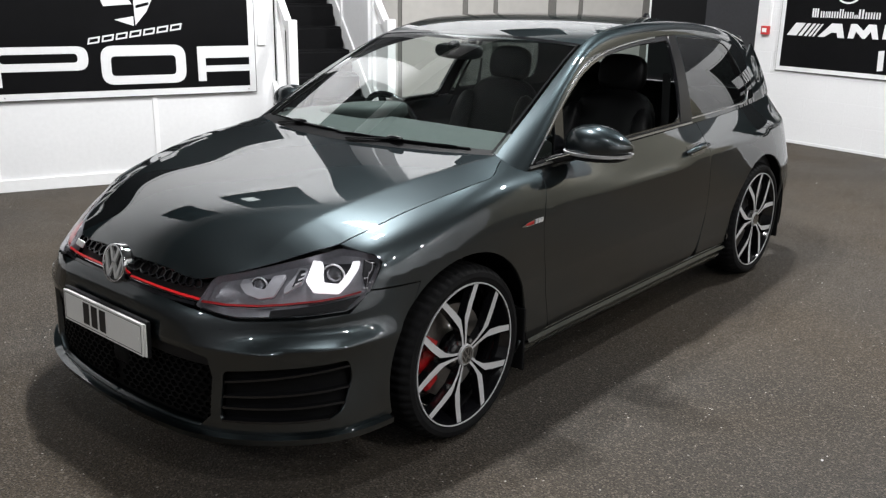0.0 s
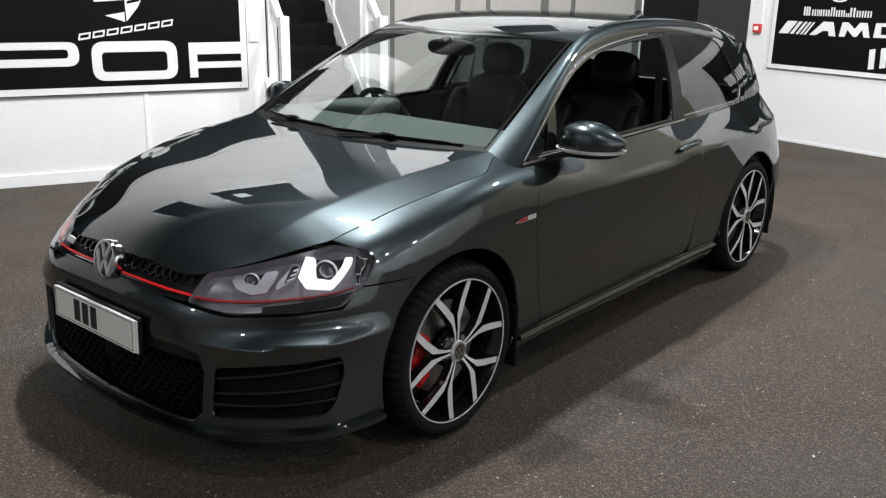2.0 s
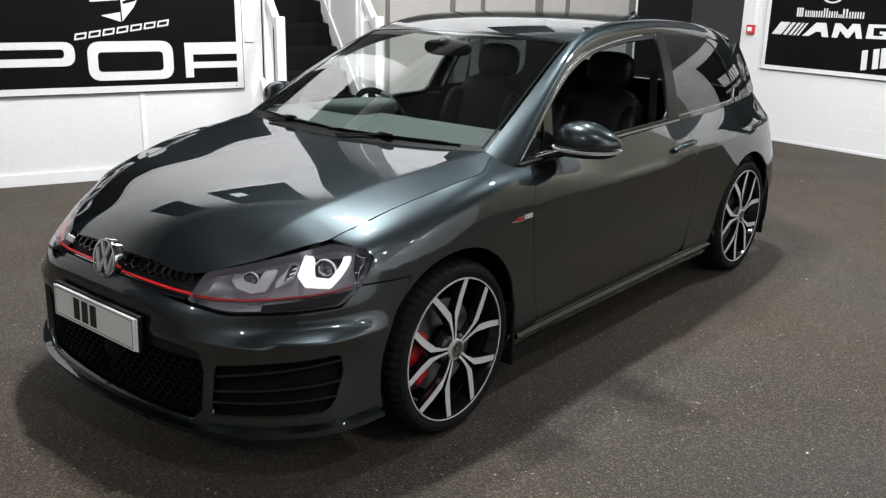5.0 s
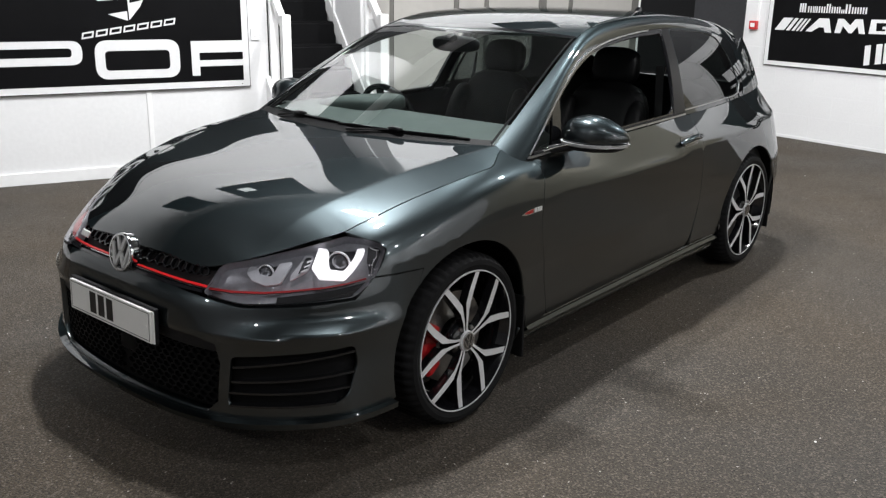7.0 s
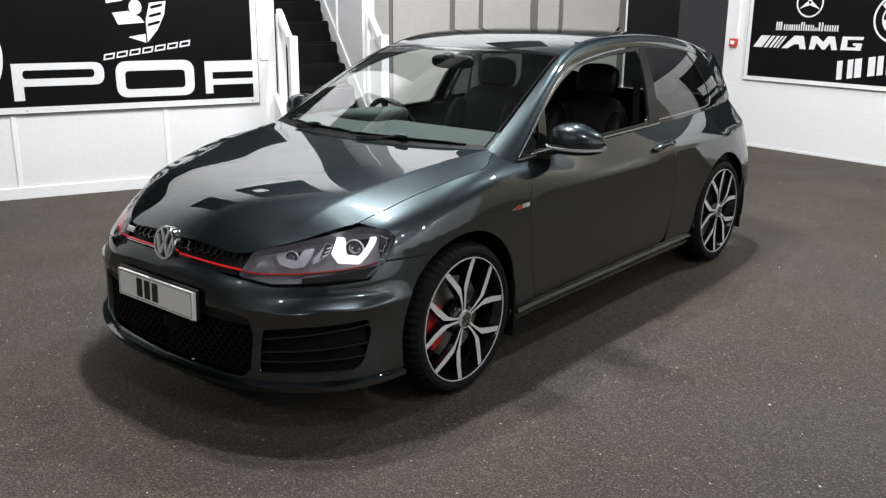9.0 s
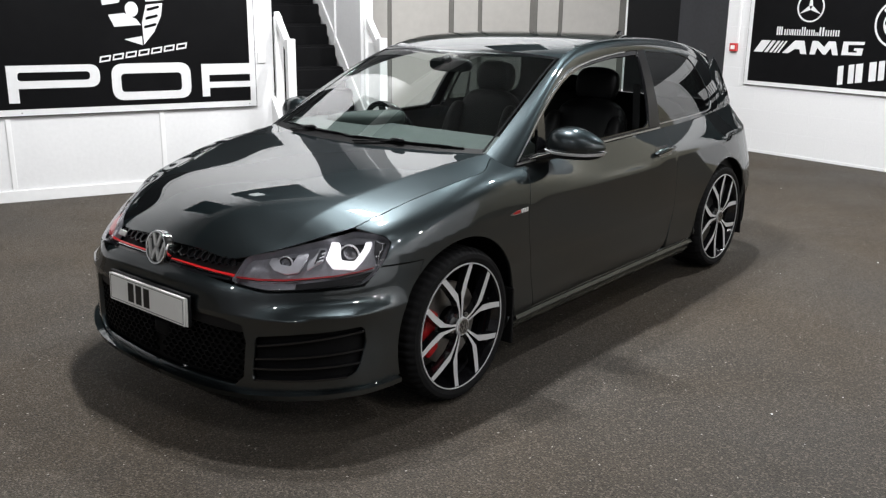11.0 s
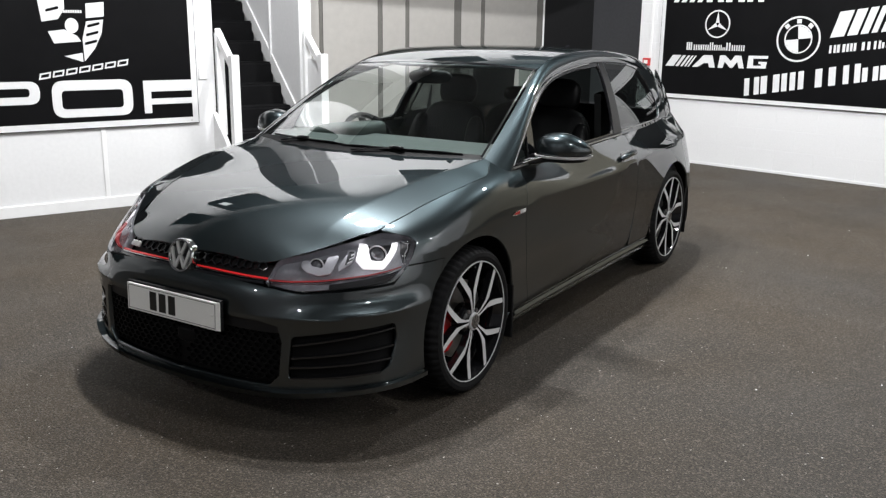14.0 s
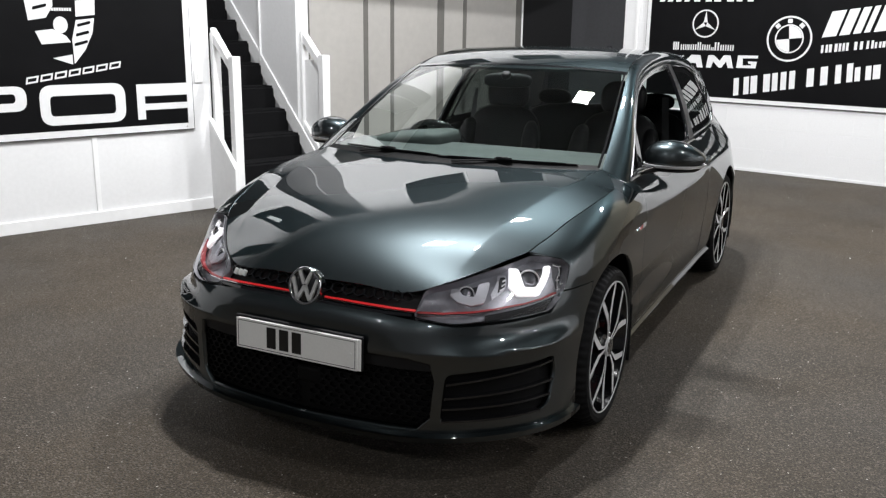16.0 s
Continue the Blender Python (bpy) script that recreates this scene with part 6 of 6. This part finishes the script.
def shape(s, name, outline, holes=(), mat=None, d=0.0225, t=0.003, label=""):
    return part(name, plate(bmesh.new(), outline, d, d + t, holes), mat or SIGN_WHITE, s, label)


def ring(cx, cz, r, n=48, squeeze=1.0):
    return [(cx + r * math.cos(2 * math.pi * k / n), cz + squeeze * r * math.sin(2 * math.pi * k / n)) for k in range(n)]


def slanted(x0, z0, w, h, lean=0.0, rise=0.0):
    return [(x0, z0), (x0 + w, z0 + rise * w), (x0 + w + lean * h, z0 + rise * w + h), (x0 + lean * h, z0 + h)]


def letter_bars(s, widths, x0, z0, x1, h, rise, lean=0.0, gap=0.22, slot=True, heights=None):
    """A line of brand lettering, kept as plain blocks; heights are shares of h."""
    total = sum(abs(w) for w in widths)
    unit = (x1 - x0) / total
    x = x0
    for w, tall in zip(widths, heights or [1.0] * len(widths)):
        if w > 0:
            bw = unit * w * (1 - gap)
            z = z0 + rise * (x - x0)
            n = 3 if w > 1.4 else 2
            for k in range(n if slot else 1):
                share = (0.68 if n == 2 else 0.74) / n if slot else 1.0
                off = bw * (1 - share) * k / max(1, n - 1)
                shape(s, "letter_bar", slanted(x + off, z + rise * off, bw * share, h * tall, lean, rise))
        x += unit * abs(w)


def hollow_blocks(s, count, x0, z0, x1, h, rise, lean, stroke, gap=0.16):
    """A line of thin-stroked brand lettering, kept as plain hollow blocks."""
    pitch = (x1 - x0) / count
    for k in range(count):
        w = pitch * (1 - gap)
        x, z = x0 + pitch * k, z0 + rise * pitch * k
        q = slanted(x, z, w, h, lean, rise)
        shape(s, "hollow_block", q, [slanted(x + stroke + lean * stroke, z + stroke * (1 + rise), w - 2 * stroke, h - 2 * stroke, lean, rise)])


left_sign = sign(LEFT, -3.6, 1.02, 0.69, 2.36, 0.056, "large black wall sign with white frame and white shapes")
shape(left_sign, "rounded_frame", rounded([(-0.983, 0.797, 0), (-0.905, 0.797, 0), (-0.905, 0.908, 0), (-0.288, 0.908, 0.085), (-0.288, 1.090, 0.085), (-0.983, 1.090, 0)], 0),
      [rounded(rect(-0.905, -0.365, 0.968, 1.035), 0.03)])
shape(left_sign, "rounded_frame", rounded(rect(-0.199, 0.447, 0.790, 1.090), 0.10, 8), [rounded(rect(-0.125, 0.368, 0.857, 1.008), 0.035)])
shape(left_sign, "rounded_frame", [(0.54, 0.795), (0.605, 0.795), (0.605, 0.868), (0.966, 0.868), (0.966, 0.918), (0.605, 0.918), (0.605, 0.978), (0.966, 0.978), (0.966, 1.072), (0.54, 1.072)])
shape(left_sign, "roundel", ring(-1.50, 1.16, 0.47, 64), [ring(-1.50, 1.16, 0.38, 64)], label="white ring")
hollow_blocks(left_sign, 7, -0.285, 1.100, 0.440, 0.050, 0.150, 0.20, 0.0125)
crest = [[(-0.27, 1.95), (-0.04, 1.95), (-0.045, 1.66), (-0.10, 1.575), (-0.225, 1.555)], [(-0.185, 1.480), (-0.06, 1.495), (0.035, 1.445), (0.065, 1.400), (-0.145, 1.385)],
         [(-0.075, 1.285), (0.068, 1.310), (0.068, 1.236)], [(0.12, 1.70), (0.265, 1.715), (0.258, 1.600), (0.115, 1.585)],
         [(0.115, 1.560), (0.250, 1.575), (0.232, 1.470), (0.170, 1.345), (0.080, 1.240), (0.076, 1.420)], [(0.03, 1.95), (0.28, 1.95), (0.275, 1.77), (0.05, 1.75)]]
for q in crest:
    shape(left_sign, "crest_field", q)
for cx, cz in ((-0.16, 1.86), (-0.15, 1.75), (-0.14, 1.64), (0.17, 1.52), (0.155, 1.45), (0.14, 1.38)):
    shape(left_sign, "crest_bar", rounded(slanted(cx - 0.05, cz - 0.010, 0.10, 0.022, 0, 0.25), 0.01), mat=SIGN_BLACK, d=0.0262, t=0.002)
shape(left_sign, "crest_blob", ring(0.0, 1.525, 0.052, 20, 1.15), label="plain white blob")
letter_bars(left_sign, [1] * 9, -0.075, 1.625, 0.09, 0.022, 0.0, gap=0.25, slot=False)
for u in (-2.0, -0.9, 0.95):
    shape(left_sign, "screw", ring(u, 0.718, 0.005, 8), mat=GREY_STRIP, d=0.0263, t=0.002)

right_sign = sign(RIGHT, -1.245, 1.86, 0.745, 2.40, 0.050, "large black wall sign with white frame and white shapes")
shape(right_sign, "roundel", ring(-0.525, 1.600, 0.153), [ring(-0.525, 1.600, 0.137)], label="white ring")
for k in range(3):
    a = radians(90 + 120 * k)
    tip = (-0.525 + 0.138 * math.cos(a), 1.600 + 0.138 * math.sin(a))
    q = [(-0.525 + 0.026 * math.cos(a + 1.05), 1.600 + 0.026 * math.sin(a + 1.05)), tip, (-0.525 + 0.026 * math.cos(a - 1.05), 1.600 + 0.026 * math.sin(a - 1.05))]
    shape(right_sign, "star_arm", q[::-1] if k < 0 else q)
letter_bars(right_sign, [1.5, .9, .6, .9, .9, .9, .9, .8, .7, 1.1, .9, .9, .9], -0.89, 1.305, -0.165, 0.088, 0.012, gap=0.25, heights=[1, .7, .7, .7, .7, 1, .7, .7, .4, 1, .7, .7, .7])
for k in range(5):
    w = (0.11, 0.040, 0.030, 0.024, 0.020)[k]
    x = (-1.151, -1.020, -0.955, -0.905, -0.862)[k]
    shape(right_sign, "stripe", slanted(x, 1.116, w, 0.128, 0.72, 0.012))
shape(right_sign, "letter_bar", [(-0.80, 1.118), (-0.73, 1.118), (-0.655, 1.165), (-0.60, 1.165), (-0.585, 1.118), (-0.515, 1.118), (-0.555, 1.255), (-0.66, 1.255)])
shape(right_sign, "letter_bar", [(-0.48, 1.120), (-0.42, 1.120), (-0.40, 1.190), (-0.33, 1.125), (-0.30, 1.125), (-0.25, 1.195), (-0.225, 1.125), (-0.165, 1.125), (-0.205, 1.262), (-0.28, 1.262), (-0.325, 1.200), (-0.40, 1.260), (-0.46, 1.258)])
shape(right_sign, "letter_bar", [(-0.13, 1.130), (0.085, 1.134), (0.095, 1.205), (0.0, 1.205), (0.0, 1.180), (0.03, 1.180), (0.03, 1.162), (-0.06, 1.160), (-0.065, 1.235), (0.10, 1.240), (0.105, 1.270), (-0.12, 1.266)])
shape(right_sign, "roundel", ring(0.414, 1.455, 0.237), [ring(0.414, 1.455, 0.218)], label="white ring")
shape(right_sign, "roundel_inner", ring(0.414, 1.455, 0.150), [ring(0.414, 1.455, 0.136)])
for a0 in (14, 194):
    q = [(0.414, 1.455)] + [(0.414 + 0.134 * math.cos(radians(a0 - 8 + 90 * k / 12)), 1.455 + 0.134 * math.sin(radians(a0 - 8 + 90 * k / 12))) for k in range(13)]
    shape(right_sign, "quarter", q)
for a in (135, 92, 49):
    c = (0.414 + 0.184 * math.cos(radians(a)), 1.455 + 0.184 * math.sin(radians(a)))
    q = [(c[0] + x * math.cos(radians(a - 90)) - z * math.sin(radians(a - 90)), c[1] + x * math.sin(radians(a - 90)) + z * math.cos(radians(a - 90))) for x, z in rect(-0.024, 0.024, -0.022, 0.022)]
    shape(right_sign, "letter_bar", q)
letter_bars(right_sign, [1.1, 1.35, 1.55, -.55, 1.35, -.3, 1.1, 1.0, 1.3, .9, .8], -0.135, 0.825, 1.80, 0.190, 0.175, lean=-0.05, gap=0.10, heights=[1, 1, 1, 1, 1, 1, 1, .74, .74, .74, .74])
letter_bars(right_sign, [1.1, 1.35, 1.55, -.55, 1.35, -.3, 1.1, 1.0, 1.3, .9, .8], 0.752, 1.318, 1.55, 0.080, 0.125, lean=0.0, gap=0.14, heights=[1, 1, 1, 1, 1, 1, 1, .74, .74, .74, .74])
for k in range(4):
    w = (0.14, 0.10, 0.075, 0.055)[k]
    x = (0.745, 0.915, 1.045, 1.150)[k]
    shape(right_sign, "stripe", slanted(x, 1.475 + 0.14 * (x - 0.745), w, 0.262, 0.30, 0.14))
shape(right_sign, "letter_bar", slanted(1.24, 1.54, 0.30, 0.262, 0.30, 0.14))
for k in range(4):
    shape(right_sign, "stripe", slanted(-1.10 + 0.10 * k, 1.838, 0.06, 0.12, 0.6))
letter_bars(right_sign, [1.2, 1.3, 1.1], -0.68, 1.838, 0.02, 0.13, 0.0, gap=0.12)

# ---------------------------------------------------------------- small wall fittings
al = thing("fire_alarm", "small red fire alarm call point on white wall", "alarm")
al.matrix_basis = RIGHT
part("housing", boxed(-1.455, -1.368, -0.045, 0.0, 1.105, 1.195, 0.006), RED_BOX, al)
part("label_plate", boxed(-1.438, -1.385, -0.0465, -0.0445, 1.130, 1.172, 0.001), WHITE_PLATE, al, "white push plate")
for u in (-1.375,):
    c = part("cable_trunking", boxed(u - 0.012, u + 0.012, -0.016, 0.0, 1.195, WALL_TOP, 0.002), WHITE_GLOSS, None)
    c.matrix_basis = RIGHT
    tagged(c, "white plastic cable trunking above the alarm", "trunking")
sw = thing("light_switch", "white light switch plate beside the sign", "switch")
sw.matrix_basis = LEFT
part("plate", boxed(1.045, 1.115, -0.012, 0.0, 1.07, 1.165, 0.003), WHITE_GLOSS, sw)
part("rocker", boxed(1.070, 1.090, -0.017, -0.012, 1.10, 1.135, 0.002), WHITE_PLATE, sw)

# ---------------------------------------------------------------- lamps under the roof
for k, (x, y, power) in enumerate(LAMPS):
    lamp = thing("roof_floodlight", "square white floodlight under the dark roof, lit", "lamp", (x, y, LAMP_Z), group="roof floodlights")
    part("housing", boxed(-0.17, 0.17, -0.17, 0.17, 0.012, 0.07, 0.01), DARK_GREY_WALL, lamp)
    part("diffuser", boxed(-0.15, 0.15, -0.15, 0.15, 0.0, 0.012, 0.003), LAMP_GLOW, lamp, "bright white panel")
    part("hanger", boxed(-0.01, 0.01, -0.01, 0.01, 0.07, ROOF_Z - LAMP_Z), DARK_GREY_WALL, lamp)
lamp = thing("office_light", "small lit lamp behind the office window", "lamp", (0, 0, 0))
lamp.matrix_basis = LEFT
part("tube", boxed(-0.08, 0.12, 0.25, 0.45, 4.08, 4.20, 0.005), OFFICE_GLOW, lamp)

# ---------------------------------------------------------------- blocks of the white wall
def block_mesh(length):
    bm = boxed(0.0, length, -0.0018, 0.004, 0.0, 0.221)
    edges = [e for e in bm.edges if all(v.co.y < 0 for v in e.verts)]
    bmesh.ops.bevel(bm, geom=edges, offset=0.0013, segments=1, affect="EDGES")
    me = bpy.data.meshes.new("block")
    bm.to_mesh(me)
    bm.free()
    me.materials.append(WHITE_BLOCK)
    return me


FULL_BLOCK, HALF_BLOCK = block_mesh(0.446), block_mesh(0.221)
rng = random.Random(4)
for course in range(11):
    u, z = -1.538, 0.032 + 0.225 * course
    first = True
    while u < 2.44:
        half = (first and course % 2) or u + 0.444 > 2.45
        if u + (0.219 if half else 0.444) > 2.45:
            break
        b = new("block", HALF_BLOCK if half else FULL_BLOCK)
        b.parent = north
        b.location = (u, 0.001 * rng.uniform(-0.35, 0.35), z)
        u += 0.225 if half else 0.45
        first = False

# crumbs of grit on the floor
rng = random.Random(11)
bm = bmesh.new()
for k in range(70):
    x, y = rng.uniform(-3.0, 5.5), rng.uniform(-4.6, 4.5)
    if abs(x) < 1.0 and abs(y) < 2.3:
        continue
    r = rng.uniform(0.002, 0.006)
    bmesh.ops.create_icosphere(bm, subdivisions=1, radius=r, matrix=Matrix.Translation((x, y, 0.5 * r)) @ Matrix.Scale(0.6, 4, (0, 0, 1)))
grit = part("grit", bm, SIGN_WHITE, None)
tagged(grit, "pale crumbs of grit scattered on the floor", "grit", kind="stuff")
